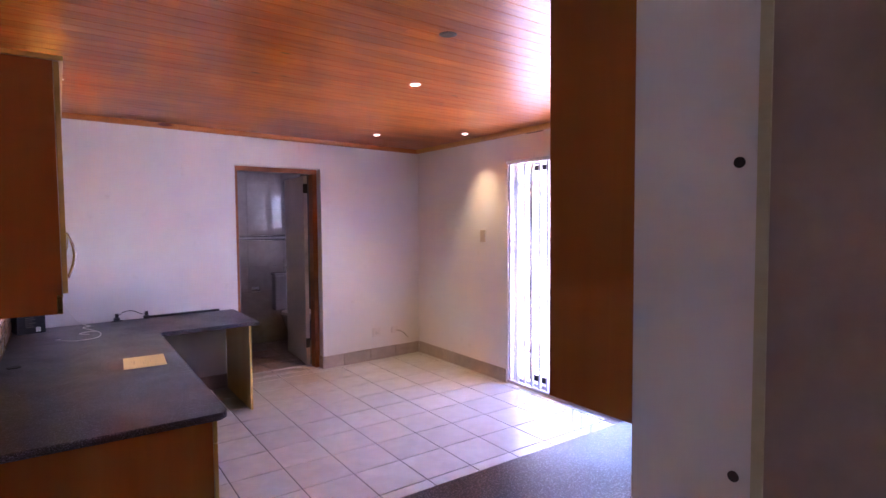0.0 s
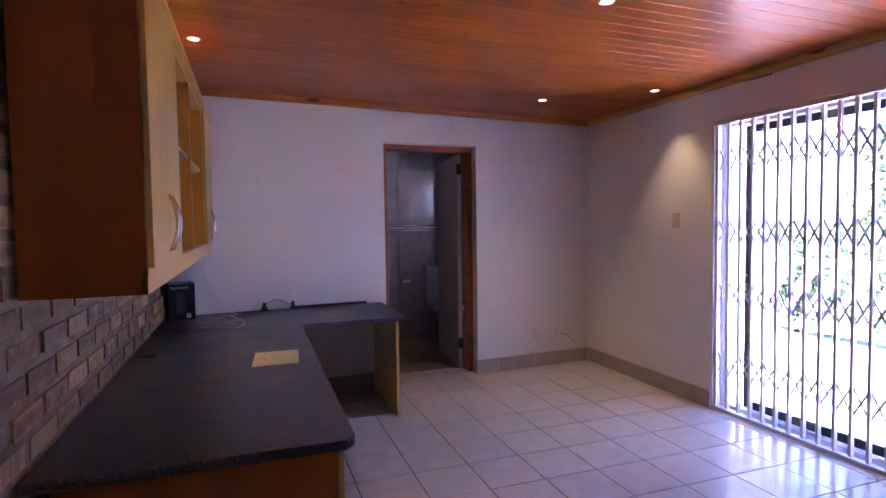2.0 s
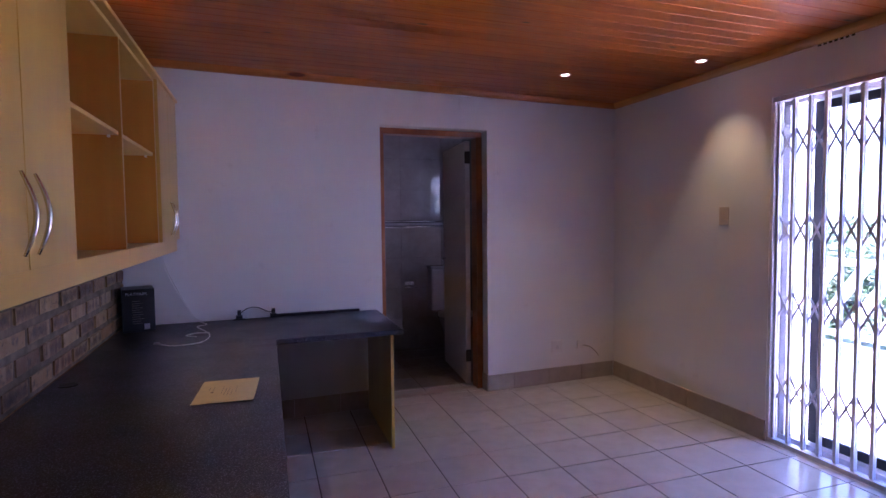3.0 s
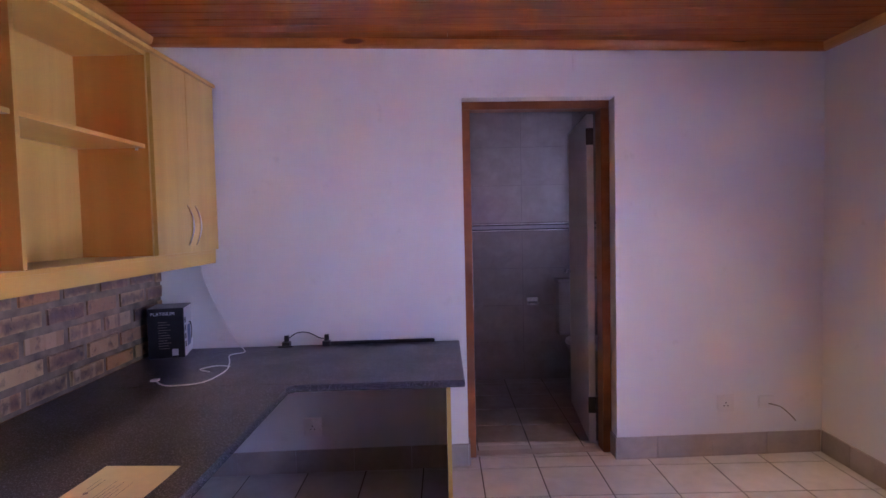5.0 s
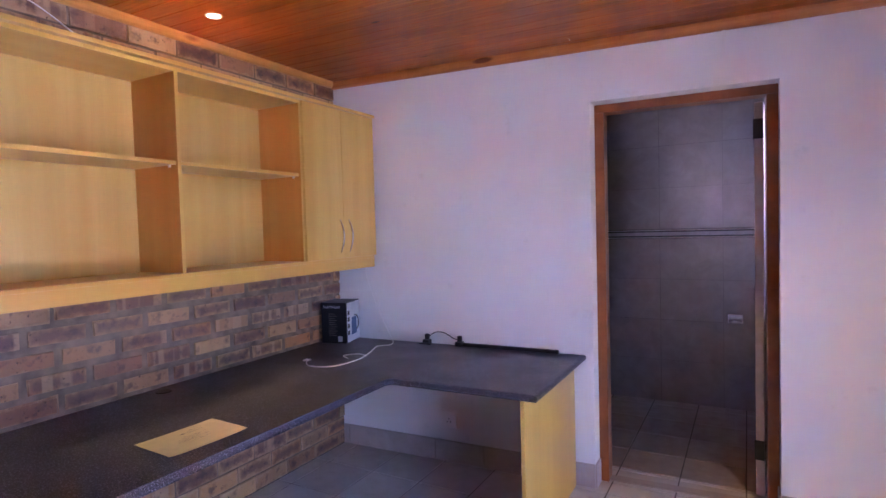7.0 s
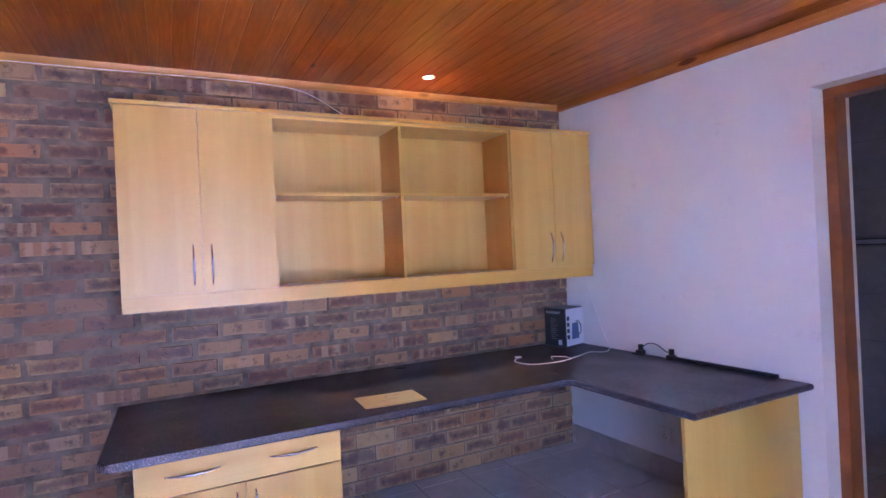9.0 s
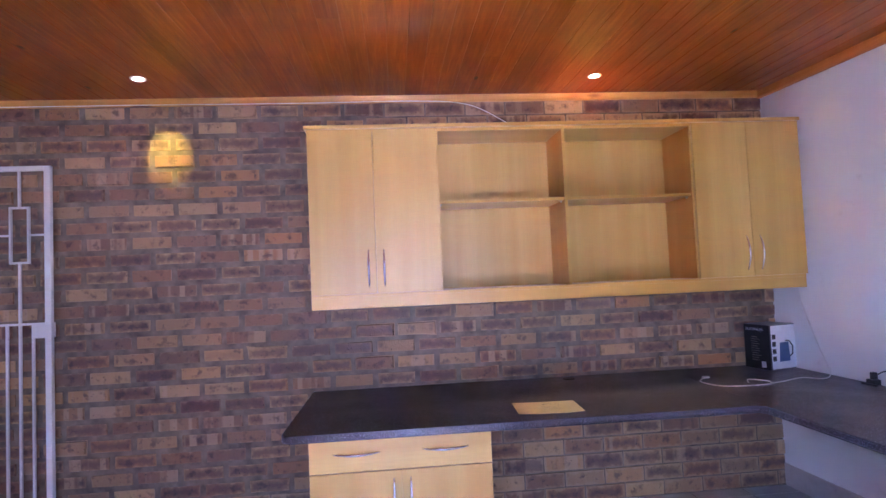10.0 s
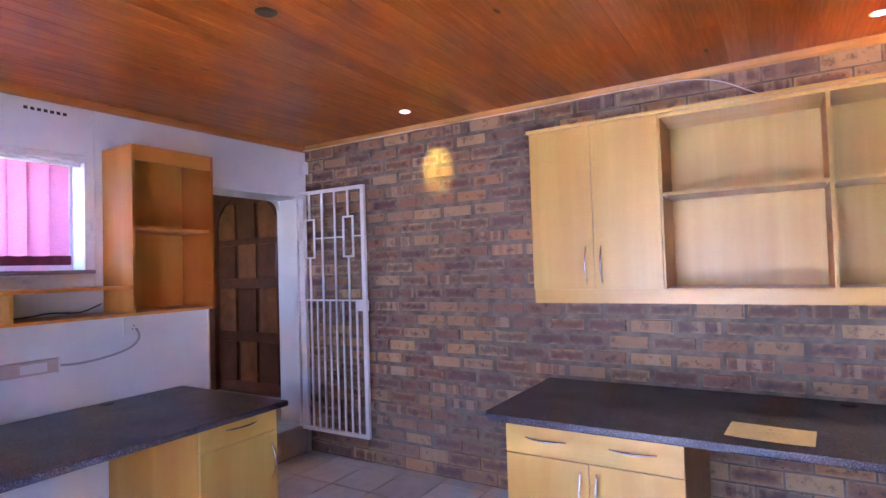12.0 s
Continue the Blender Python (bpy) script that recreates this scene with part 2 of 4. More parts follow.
BATH_GROUT = plain("grey bathroom grout", (0.17, 0.15, 0.14), 0.8, 0, 0.1)
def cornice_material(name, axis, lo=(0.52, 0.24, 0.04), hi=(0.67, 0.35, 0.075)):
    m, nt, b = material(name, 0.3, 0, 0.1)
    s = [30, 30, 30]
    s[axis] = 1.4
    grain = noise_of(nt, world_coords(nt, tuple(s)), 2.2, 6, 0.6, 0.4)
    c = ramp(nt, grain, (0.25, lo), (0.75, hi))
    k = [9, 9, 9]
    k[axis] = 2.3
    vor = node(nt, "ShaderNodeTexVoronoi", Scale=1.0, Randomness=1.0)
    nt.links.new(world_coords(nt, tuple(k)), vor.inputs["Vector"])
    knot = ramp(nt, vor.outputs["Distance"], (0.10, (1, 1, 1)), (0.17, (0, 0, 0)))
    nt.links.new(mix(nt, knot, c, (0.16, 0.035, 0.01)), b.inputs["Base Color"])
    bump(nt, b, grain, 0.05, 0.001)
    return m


# One pine: north and south runs have their dimmer light put into the colour.
SHADED_CORNICE = cornice_material("pine cornice", 0, (0.42, 0.13, 0.018), (0.56, 0.21, 0.035))
LIT_CORNICE_Y = cornice_material("lit pine cornice along y", 1)
WHITE_METAL = plain("white enamelled steel", (0.80, 0.79, 0.80), 0.36, 0, 0.03)
# Lighter than the lattice: the veil of outdoor glare is put into the colour.
GATE_METAL = plain("grey steel lightened for glare", (0.76, 0.75, 0.79), 0.35, 0, 0.04)
LATTICE_METAL = plain("grey lattice steel", (0.58, 0.57, 0.62), 0.4, 0, 0.06)
ALU = plain("anodised aluminium", (0.60, 0.58, 0.62), 0.4, 0.5, 0.05)
BRONZE = plain("dark bronze aluminium", (0.05, 0.045, 0.045), 0.4, 0.4, 0.1)
STRIP = plain("grey glazed strip", (0.30, 0.28, 0.30), 0.15, 0, 0.1)
CHROME = plain("brushed chrome", (0.72, 0.72, 0.73), 0.22, 1.0, 0.05)
FRAME_WOOD = plain("varnished meranti", (0.29, 0.092, 0.021), 0.36, 0, 0.25, 0.3, 9)
DOOR_WHITE = plain("off white painted door", (0.62, 0.56, 0.53), 0.45, 0, 0.06)
DARK_WOOD = plain("dark stained meranti", (0.125, 0.04, 0.015), 0.35, 0, 0.3, 0.2, 9)
PANEL_WOOD = plain("golden meranti panel", (0.25, 0.088, 0.022), 0.36, 0, 0.3, 0.2, 9)
WHITE_PLASTIC = plain("white plastic", (0.78, 0.76, 0.75), 0.35, 0, 0.03)
IVORY = plain("aged ivory plastic", (0.60, 0.51, 0.44), 0.4, 0, 0.05)
BLACK_PLASTIC = plain("black plastic", (0.018, 0.018, 0.02), 0.4, 0, 0.2)
COPPER_PLUG = plain("brown plug", (0.12, 0.045, 0.02), 0.4, 0, 0.2)
PAPER = plain("cream paper", (0.80, 0.73, 0.43), 0.8, 0, 0.05)
INK = plain("grey print", (0.30, 0.26, 0.2), 0.8, 0, 0.1)
BOX_BLACK = plain("glossy black card", (0.015, 0.014, 0.018), 0.35, 0, 0.2)
BOX_WHITE = plain("white card", (0.66, 0.66, 0.70), 0.5, 0, 0.05)
BOX_BLUE = plain("blue printed card", (0.05, 0.10, 0.24), 0.4, 0, 0.1)
PORCELAIN = plain("grey porcelain", (0.35, 0.33, 0.34), 0.12, 0, 0.04)
PAVING = plain("sunlit pale paving", (0.78, 0.73, 0.66), 0.8, 0, 0.12, 0, 5)
GARDEN_WHITE = plain("white painted timber", (0.80, 0.79, 0.76), 0.6, 0, 0.05)
GRASS = plain("lawn", (0.07, 0.12, 0.035), 0.9, 0, 0.4, 0, 3)
BARK = plain("grey bark", (0.13, 0.10, 0.08), 0.9, 0, 0.3)
LEAF = leaf_material()
LAMP_ON = glow("lit downlight lens", (1.0, 0.80, 0.52), 0.9)


def glass_material():
    m, nt, b = material("window glass", 0.02)
    b.inputs["Transmission Weight"].default_value = 1.0
    b.inputs["IOR"].default_value = 1.45
    return m


def blind_material():
    """Thin pink fabric that lets the daylight through."""
    m, nt, b = material("pink blind fabric", 0.85)
    v = world_coords(nt)
    c = ramp(nt, noise_of(nt, v, 240, 2), (0.3, (0.62, 0.20, 0.33)), (0.7, (0.70, 0.27, 0.40)))
    nt.links.new(c, b.inputs["Base Color"])
    tr = nt.nodes.new("ShaderNodeBsdfTranslucent")
    nt.links.new(c, tr.inputs["Color"])
    mx = nt.nodes.new("ShaderNodeMixShader")
    mx.inputs[0].default_value = 0.5
    nt.links.new(b.outputs[0], mx.inputs[1])
    nt.links.new(tr.outputs[0], mx.inputs[2])
    nt.links.new(mx.outputs[0], nt.nodes["Material Output"].inputs[0])
    return m


GLASS = glass_material()
BLIND = blind_material()
BLIND_HEM = plain("burgundy blind hem", (0.20, 0.03, 0.05), 0.85, 0, 0.15)


# ---- mesh helpers ----
def box(bm, x0, y0, z0, x1, y1, z1, bevel=0.0):
    """Adds a box between two corners to bm, its edges rounded by bevel."""
    r = bmesh.ops.create_cube(bm, size=1.0)
    vs = r["verts"]
    for v in vs:
        v.co = Vector((x0 + (v.co.x + 0.5) * (x1 - x0), y0 + (v.co.y + 0.5) * (y1 - y0), z0 + (v.co.z + 0.5) * (z1 - z0)))
    if bevel:
        es = list({e for v in vs for e in v.link_edges})
        bmesh.ops.bevel(bm, geom=es, offset=bevel, segments=2, affect="EDGES", profile=0.6)
    return bm


def boxes(*rows, bevel=0.0):
    bm = bmesh.new()
    for r in rows:
        box(bm, *r, bevel=bevel)
    return bm


def tube(bm, pts, radius, sides=8):
    """Adds a round bar along pts to bm."""
    pts = [Vector(p) for p in pts]
    rings = []
    for i, p in enumerate(pts):
        d = (pts[min(i + 1, len(pts) - 1)] - pts[max(i - 1, 0)]).normalized()
        a = d.orthogonal().normalized() if not rings else (rings[-1][1] - d * rings[-1][1].dot(d)).normalized()
        c = d.cross(a)
        r = radius[i] if isinstance(radius, (list, tuple)) else radius
        rings.append(([bm.verts.new(p + (a * math.cos(2 * math.pi * k / sides) + c * math.sin(2 * math.pi * k / sides)) * r) for k in range(sides)], a))
    for (u, _), (w, _) in zip(rings, rings[1:]):
        for k in range(sides):
            bm.faces.new((u[k], u[(k + 1) % sides], w[(k + 1) % sides], w[k]))
    bm.faces.new(rings[0][0][::-1])
    bm.faces.new(rings[-1][0])
    return bm


def disc(bm, x, y, z, r0, r1, h, sides=24):
    """Adds a round tapered block on (x, y, z)."""
    lo = [bm.verts.new((x + r0 * math.cos(2 * math.pi * k / sides), y + r0 * math.sin(2 * math.pi * k / sides), z)) for k in range(sides)]
    hi = [bm.verts.new((x + r1 * math.cos(2 * math.pi * k / sides), y + r1 * math.sin(2 * math.pi * k / sides), z + h)) for k in range(sides)]
    for k in range(sides):
        bm.faces.new((lo[k], lo[(k + 1) % sides], hi[(k + 1) % sides], hi[k]))
    bm.faces.new(lo[::-1])
    bm.faces.new(hi)
    return bm


def mesh_of(name, bm, mat, smooth=False):
    bmesh.ops.recalc_face_normals(bm, faces=bm.faces)
    me = bpy.data.meshes.new(name)
    bm.to_mesh(me)
    bm.free()
    me.materials.append(mat)
    if smooth:
        me.polygons.foreach_set("use_smooth", [True] * len(me.polygons))
    return me


def part(name, bm, mat, parent=None, label="", smooth=False, kind=""):
    ob = new(name, mesh_of(name, bm, mat, smooth))
    ob.parent = parent
    return tagged(ob, label, kind=kind)


def thing(name, label, category, at=(0, 0, 0), group="", kind=""):
    ob = new(name)
    ob.location = at
    ob.empty_display_size = 0.1
    return tagged(ob, label, category, group, kind)


def structure(name, bm, mat, label="", smooth=False):
    return tagged(part(name, bm, mat, None, label, smooth), category=name.split("_")[0], kind="structure")


# ---- structure ----
wall_east = structure("wall_east", boxes((XR, YB - 0.3, -0.1, XR + 0.24, SL0, H + 0.1), (XR, SL1, -0.1, XR + 0.24, YF + 0.12, H + 0.1),
                      (XR, SL0, SLZ, XR + 0.24, SL1, H + 0.1), (XR, SL0, -0.1, XR + 0.24, SL1, 0.0)), PLASTER, "white painted plaster wall with a wide sliding door")


def north_wall():
    """White wall, a little out of square, with a doorway through it."""
    bm = boxes((-0.24, 4.7, -0.1, DX0, YF + 0.25, H + 0.1), (DX1, 4.7, -0.1, XR, YF + 0.25, H + 0.1), (DX0, 4.7, DZ, DX1, YF + 0.25, H + 0.1))
    for v in bm.verts:
        if v.co.y < 4.8:
            v.co.y = north(v.co.x)
    return bm


wall_north = structure("wall_north", north_wall(), PLASTER, "white painted plaster wall with an open doorway")


def south_wall():
    """White wall whose opening has a rounded inner corner on its far face, and a window above the worktop."""
    y0, y1 = YB - 0.30, YB
    bm = boxes((-0.24, y0, -0.1, OX0, y1, H + 0.1), (OX0, y0, OZ, OX1, y1, H + 0.1), (OX1, y0, -0.1, WX0, y1, H + 0.1),
               (WX0, y0, -0.1, WX1, y1, WZ0), (WX0, y0, WZ1, WX1, y1, H + 0.1), (WX1, y0, -0.1, XR, y1, H + 0.1))
    r, n = 0.10, 8
    for z0, z1 in ((y0, y0 + 0.04),):
        pts = [(OX0, OZ)] + [(OX0 + r - r * math.cos(a), OZ - r + r * math.sin(a)) for a in [math.pi / 2 * k / n for k in range(n + 1)]]
        a = [bm.verts.new((x, z0, z)) for x, z in pts]
        b = [bm.verts.new((x, z1, z)) for x, z in pts]
        bm.faces.new(a)
        bm.faces.new(b[::-1])
        for k in range(len(pts)):
            j = (k + 1) % len(pts)
            bm.faces.new((a[k], b[k], b[j], a[j]))
    return bm


wall_south = structure("wall_south", south_wall(), PLASTER, "white painted plaster wall with a doorway and a window")
wall_west = structure("wall_west", boxes((-0.24, YB, -0.1, -0.007, YF, H + 0.1)), MORTAR, "face brick wall of mottled plum, buff and orange clinker bricks")
floor = structure("floor", boxes((-0.24, YB, -0.1, XR, YF + 0.03, -0.004)), GROUT, "grey grout bed under square glazed tiles")


def ceiling_boards():
    """Tongue and groove boards along x with chamfered edges and staggered butt joints, lamp holes covered by the lamps."""
    bm = bmesh.new()
    w, rng = 0.093, random.Random(4)
    y = YB
    while y < YF + 0.03:
        y1 = min(y + w, YF + 0.03)
        x, cuts = 0.0, [0.0]
        x = rng.uniform(0.5, 3.2)
        while x < XR:
            cuts.append(x)
            x += rng.uniform(1.8, 3.0)
        cuts.append(XR)
        for a, b in zip(cuts, cuts[1:]):
            c = 0.0028
            z, d = H, H + 0.0022
            v = [bm.verts.new(p) for p in ((a + 0.0006, y, d), (b - 0.0006, y, d), (b - 0.0006, y + c, z), (a + 0.0006, y + c, z),
                                           (b - 0.0006, y1 - c, z), (a + 0.0006, y1 - c, z), (b - 0.0006, y1, d), (a + 0.0006, y1, d))]
            bm.faces.new((v[0], v[1], v[2], v[3]))
            bm.faces.new((v[3], v[2], v[4], v[5]))
            bm.faces.new((v[5], v[4], v[6], v[7]))
        y = y1
    for v in bm.verts:
        v.co.z += ceil(v.co.x) - H
    return bm


def no_recalc(name, bm, mat, label):
    me = bpy.data.meshes.new(name)
    bm.to_mesh(me)
    bm.free()
    me.materials.append(mat)
    return tagged(new(name, me), label, "ceiling", kind="structure")


ceiling = no_recalc("ceiling", ceiling_boards(), PINE, "glossy orange varnished pine board ceiling with knots")
ceiling_slab = structure("ceiling_slab", boxes((-0.24, YB - 0.3, H + 0.055, XR + 0.24, YF + 0.12, H + 0.12)), DARK_WOOD)


def cornice(name, x0, y0, x1, y1, inward, mat, s=0.042):
    """Quarter-round timber moulding along a wall top."""
    bm = bmesh.new()
    n = 5
    prof = [(0, 0)] + [(s * math.sin(math.pi / 2 * k / n) ** 0.9, -s * math.cos(math.pi / 2 * k / n)) for k in range(n + 1)]
    ends = []
    for px, py in ((x0, y0), (x1, y1)):
        ends.append([bm.verts.new((px + inward[0] * o, py + inward[1] * o, ceil(px) - 0.001 + dz)) for o, dz in prof])
    for k in range(len(prof)):
        j = (k + 1) % len(prof)
        bm.faces.new((ends[0][k], ends[0][j], ends[1][j], ends[1][k]))
    bm.faces.new(ends[0][::-1])
    bm.faces.new(ends[1])
    return structure(name, bm, mat, "orange varnished pine cornice moulding")


cornice("trim_north", 0.002, north(0) - 0.002, XR - 0.002, north(XR) - 0.002, (0, -1), SHADED_CORNICE)
cornice("trim_south", 0.002, YB + 0.002, XR - 0.002, YB + 0.002, (0, 1), SHADED_CORNICE)
cornice("trim_west", 0.004, YB + 0.002, 0.004, north(0) - 0.002, (1, 0), LIT_CORNICE_Y, 0.036)
cornice("trim_east", XR - 0.002, YB + 0.002, XR - 0.002, north(XR) - 0.002, (-1, 0), LIT_CORNICE_Y)

lining = structure("door_lining", boxes((OX1 - 0.003, YB - 0.299, HALL + 0.002, OX1 - 0.0005, YB - 0.160, OZ - 0.002)), plain("brown painted lining", (0.36, 0.28, 0.24), 0.6), "brown painted jamb lining")
part("edge_strip", boxes((OX1 - 0.006, YB - 0.160, HALL + 0.002, OX1 - 0.0005, YB - 0.148, OZ - 0.002), bevel=0.001), plain("cream bead", (0.52, 0.50, 0.33), 0.5), lining, "cream bead along the lining")
for z in (1.27, 1.607):
    hole = tube(bmesh.new(), [(OX1 - 0.0015, YB - 0.128, z), (OX1 + 0.002, YB - 0.128, z)], 0.006, 12)
    part("screw_hole", hole, plain("dark hole", (0.03, 0.02, 0.018), 0.8), lining, "dark screw hole")

# hall behind the south wall, one step up
hx0, hx1, hy0 = -0.5, 1.7, -2.6
hall_floor = structure("floor_hall", boxes((hx0 - 0.1, hy0, -0.1, hx1 + 0.1, YB - 0.305, HALL - 0.004), (OX0 + 0.001, YB - 0.305, -0.1, OX1 - 0.001, YB - 0.012, HALL - 0.004)), GROUT, "raised hall floor bed")
# The small opening in the unseen east side is added to let light in.
structure("wall_hall", boxes((hx0 - 0.12, hy0, 0, hx0, -2.04, 2.6), (hx0 - 0.12, -0.86, 0, hx0, YB - 0.30, 2.6), (hx0 - 0.12, -2.04, 2.32, hx0, -0.86, 2.6),
                             (hx1, hy0, 0, hx1 + 0.12, -1.9, 2.6), (hx1, -1.2, 0, hx1 + 0.12, YB - 0.30, 2.6), (hx1, -1.6, 0, hx1 + 0.12, -1.2, 2.6), (hx1, -1.9, 0, hx1 + 0.12, -1.6, 1.5), (hx1, -1.9, 2.0, hx1 + 0.12, -1.6, 2.6), (hx0, hy0 - 0.12, 0, 0.2, hy0, 2.6), (1.4, hy0 - 0.12, 0, hx1, hy0, 2.6), (0.2, hy0 - 0.12, 0, 1.4, hy0, 2.6), (hx0 - 0.12, YB - 0.30, 0, -0.24, YB - 0.2, 2.6)), HALL_PAINT, "cream painted hall walls")
structure("ceiling_hall", boxes((hx0 - 0.12, hy0 - 0.12, 2.5, hx1 + 0.12, YB - 0.302, 2.6)), HALL_PAINT)

# bathroom behind the north wall
yb0 = YF + 0.25
structure("wall_bathroom", boxes((BX0 - 0.1, yb0, -0.1, BX0, BY + 0.1, 2.6), (BX0, BY, -0.1, BX1, BY + 0.1, 2.6), (BX1, yb0, -0.1, BX1 + 0.1, 5.17, 2.6),
                                 (BX1, 5.69, -0.1, BX1 + 0.1, BY + 0.1, 2.6), (BX1, 5.17, -0.1, BX1 + 0.1, 5.69, 1.45), (BX1, 5.17, 1.95, BX1 + 0.1, 5.69, 2.6)), BATH_GROUT, "bathroom walls clad in glossy grey tiles")
structure("ceiling_bathroom", boxes((BX0 - 0.1, yb0, 2.385, BX1 + 0.1, BY + 0.1, 2.5)), DARK_WOOD)
structure("floor_bathroom", boxes((BX0 - 0.1, YF + 0.031, -0.1, BX1 + 0.1, BY + 0.1, -0.004)), GROUT)

# garden
ground = structure("ground", boxes((-900, -900, -0.9, 900, 900, -0.5)), GRASS, "dry lawn around the house")
patio = structure("pavement", boxes((XR + 0.24, -4, -0.5, 7.75, 12, -0.2)), PAVING, "bright sunlit pale paved patio")


# ---- sliding door and trellis gate ----
def sliding_door():
    d = thing("sliding_door", "aluminium framed glass sliding door, closed behind a trellis gate", "sliding door", (XR + 0.1, SL0, 0))
    fx0, fx1 = 0.0, 0.09
    L = SL1 - SL0
    part("frame", boxes((fx0, 0, 0.0, fx1, L, 0.04), (fx0, 0, SLZ - 0.045, fx1, L, SLZ), (fx0, 0, 0.04, fx1, 0.045, SLZ - 0.045), (fx0, L - 0.045, 0.04, fx1, L, SLZ - 0.045), bevel=0.003), ALU, d, "pale anodised outer frame")
    for i, (a, b) in enumerate(((0.045, 0.40), (0.35, L - 0.16))):
        x = 0.012 + i * 0.036
        s = part("sash", boxes((x, a, 0.045, x + 0.03, b, 0.10), (x, a, SLZ - 0.10, x + 0.03, b, SLZ - 0.05), (x, a, 0.10, x + 0.03, a + 0.05, SLZ - 0.10), (x, b - 0.05, 0.10, x + 0.03, b, SLZ - 0.10), bevel=0.002), BRONZE, d, "dark bronze sash")
        g = part("pane", boxes((x + 0.012, a + 0.05, 0.10, x + 0.017, b - 0.05, SLZ - 0.10)), GLASS, s)
        g.visible_shadow = False
    return d


sliding_door()


def trellis_gate():
    """Expanding steel security gate: flat uprights in pairs, joined by four rows of crossed lattice bars."""
    g = thing("trellis_gate", "pale grey steel trellis security gate drawn across the sliding door", "security gate", (XR + 0.03, SL0, 0))
    L, n = SL1 - SL0, 20
    pitch = (L - 0.06) / n
    part("floor_track", boxes((-0.022, 0.0, 0.001, 0.024, L, 0.028), bevel=0.002), ALU, g, "slotted aluminium floor track")
    part("head_track", boxes((-0.024, 0.0, SLZ - 0.03, 0.026, L, SLZ - 0.001), bevel=0.002), ALU, g, "aluminium head track")
    for a, b in ((0.0, 0.03), (L - 0.022, L)):
        part("end_post", boxes((-0.03, a, 0.03, 0.035, b, SLZ - 0.03), bevel=0.003), GATE_METAL, g)
    me = mesh_of("upright", boxes((-0.010, -0.0095, 0.03, 0.004, 0.0095, SLZ - 0.03), (0.010, -0.0075, 0.03, 0.020, 0.0075, SLZ - 0.03), bevel=0.002), GATE_METAL)
    for k in range(n + 1):
        u = new("upright", me)
        u.parent, u.location = g, (0, 0.03 + k * pitch, 0)
    for z in (0.352, 0.863, 1.313, 1.825):
        for k in range(n):
            a, b = 0.03 + k * pitch, 0.03 + (k + 1) * pitch
            bm = bmesh.new()
            for s, dx in ((1, 0.0055), (-1, 0.0085)):
                q = [Vector((dx, a, z - s * 0.088)), Vector((dx, b, z + s * 0.088))]
                d = (q[1] - q[0]).normalized()
                w = Vector((0, -d.z, d.y)) * 0.0065
                vs = [bm.verts.new(p + Vector((o, 0, 0)) + e) for o in (-0.001, 0.001) for p, e in ((q[0], w), (q[1], w), (q[1], -w), (q[0], -w))]
                for f in ((0, 1, 2, 3), (7, 6, 5, 4), (0, 4, 5, 1), (1, 5, 6, 2), (2, 6, 7, 3), (3, 7, 4, 0)):
                    bm.faces.new([vs[i] for i in f])
            part("lattice_bar", bm, LATTICE_METAL, g, "grey lattice bar")
    return g


trellis_gate()


# ---- back window with blind ----
def back_window():
    y = YB - 0.16
    w = tagged(thing("window_1", "small white steel window behind a pink blind", "window", (WX0, y, WZ0)), kind="structure")
    W, Z = WX1 - WX0, WZ1 - WZ0
    part("window_frame", boxes((0, -0.02, 0, W, 0.02, 0.03), (0, -0.02, Z - 0.03, W, 0.02, Z), (0, -0.02, 0.03, 0.03, 0.02, Z - 0.03), (W - 0.03, -0.02, 0.03, W, 0.02, Z - 0.03),
                               (W / 2 - 0.015, -0.018, 0.03, W / 2 + 0.015, 0.018, Z - 0.03), (0.03, -0.012, Z * 0.42, W / 2 - 0.015, 0.012, Z * 0.42 + 0.014), (W / 2 + 0.015, -0.012, Z * 0.42, W - 0.03, 0.012, Z * 0.42 + 0.014), bevel=0.002), WHITE_METAL, w)
    for a, b in ((0.03, W / 2 - 0.015), (W / 2 + 0.015, W - 0.03)):
        part("pane", boxes((a, -0.003, 0.03, b, 0.003, Z - 0.03)), GLASS, w).visible_shadow = False
    part("window_sill", boxes((-0.04, 0.165, -0.022, W + 0.03, 0.19, -0.001), bevel=0.004), plain("dusky sill", (0.30, 0.24, 0.24), 0.5), w)
    b = thing("blind", "pink fabric vertical blind with burgundy hem, drawn across the window", "blind", (WX0, YB - 0.055, WZ0))
    part("rail", boxes((-0.02, -0.01, Z - 0.02, W, 0.012, Z - 0.004), bevel=0.002), WHITE_PLASTIC, b)
    n = 11
    for k in range(n):
        x = 0.055 + k * (W - 0.06) / n
        bm = bmesh.new()
        cols = []
        for i in range(7):
            u = i / 6
            yy = 0.012 * math.sin(math.pi * u) + 0.006 * k % 0.01
            cols.append([bm.verts.new((x + u * 0.106, yy + 0.002 * math.sin(9 * t + k), 0.075 + t * (Z - 0.10))) for t in (0, 0.5, 1)])
        for c0, c1 in zip(cols, cols[1:]):
            for j in range(2):
                bm.faces.new((c0[j], c1[j], c1[j + 1], c0[j + 1]))
        part("slat", bm, BLIND, b, smooth=True)
    part("hem", boxes((0.05, -0.002, 0.028, W - 0.01, 0.014, 0.078), bevel=0.003), BLIND_HEM, b, "burgundy bottom hem")
    return w


back_window()


def south_yard():
    return boxes((-6, -16.2, -0.5, 12, -16, 2.2))


structure("boundary", south_yard(), GARDEN_WHITE, "distant white boundary wall")


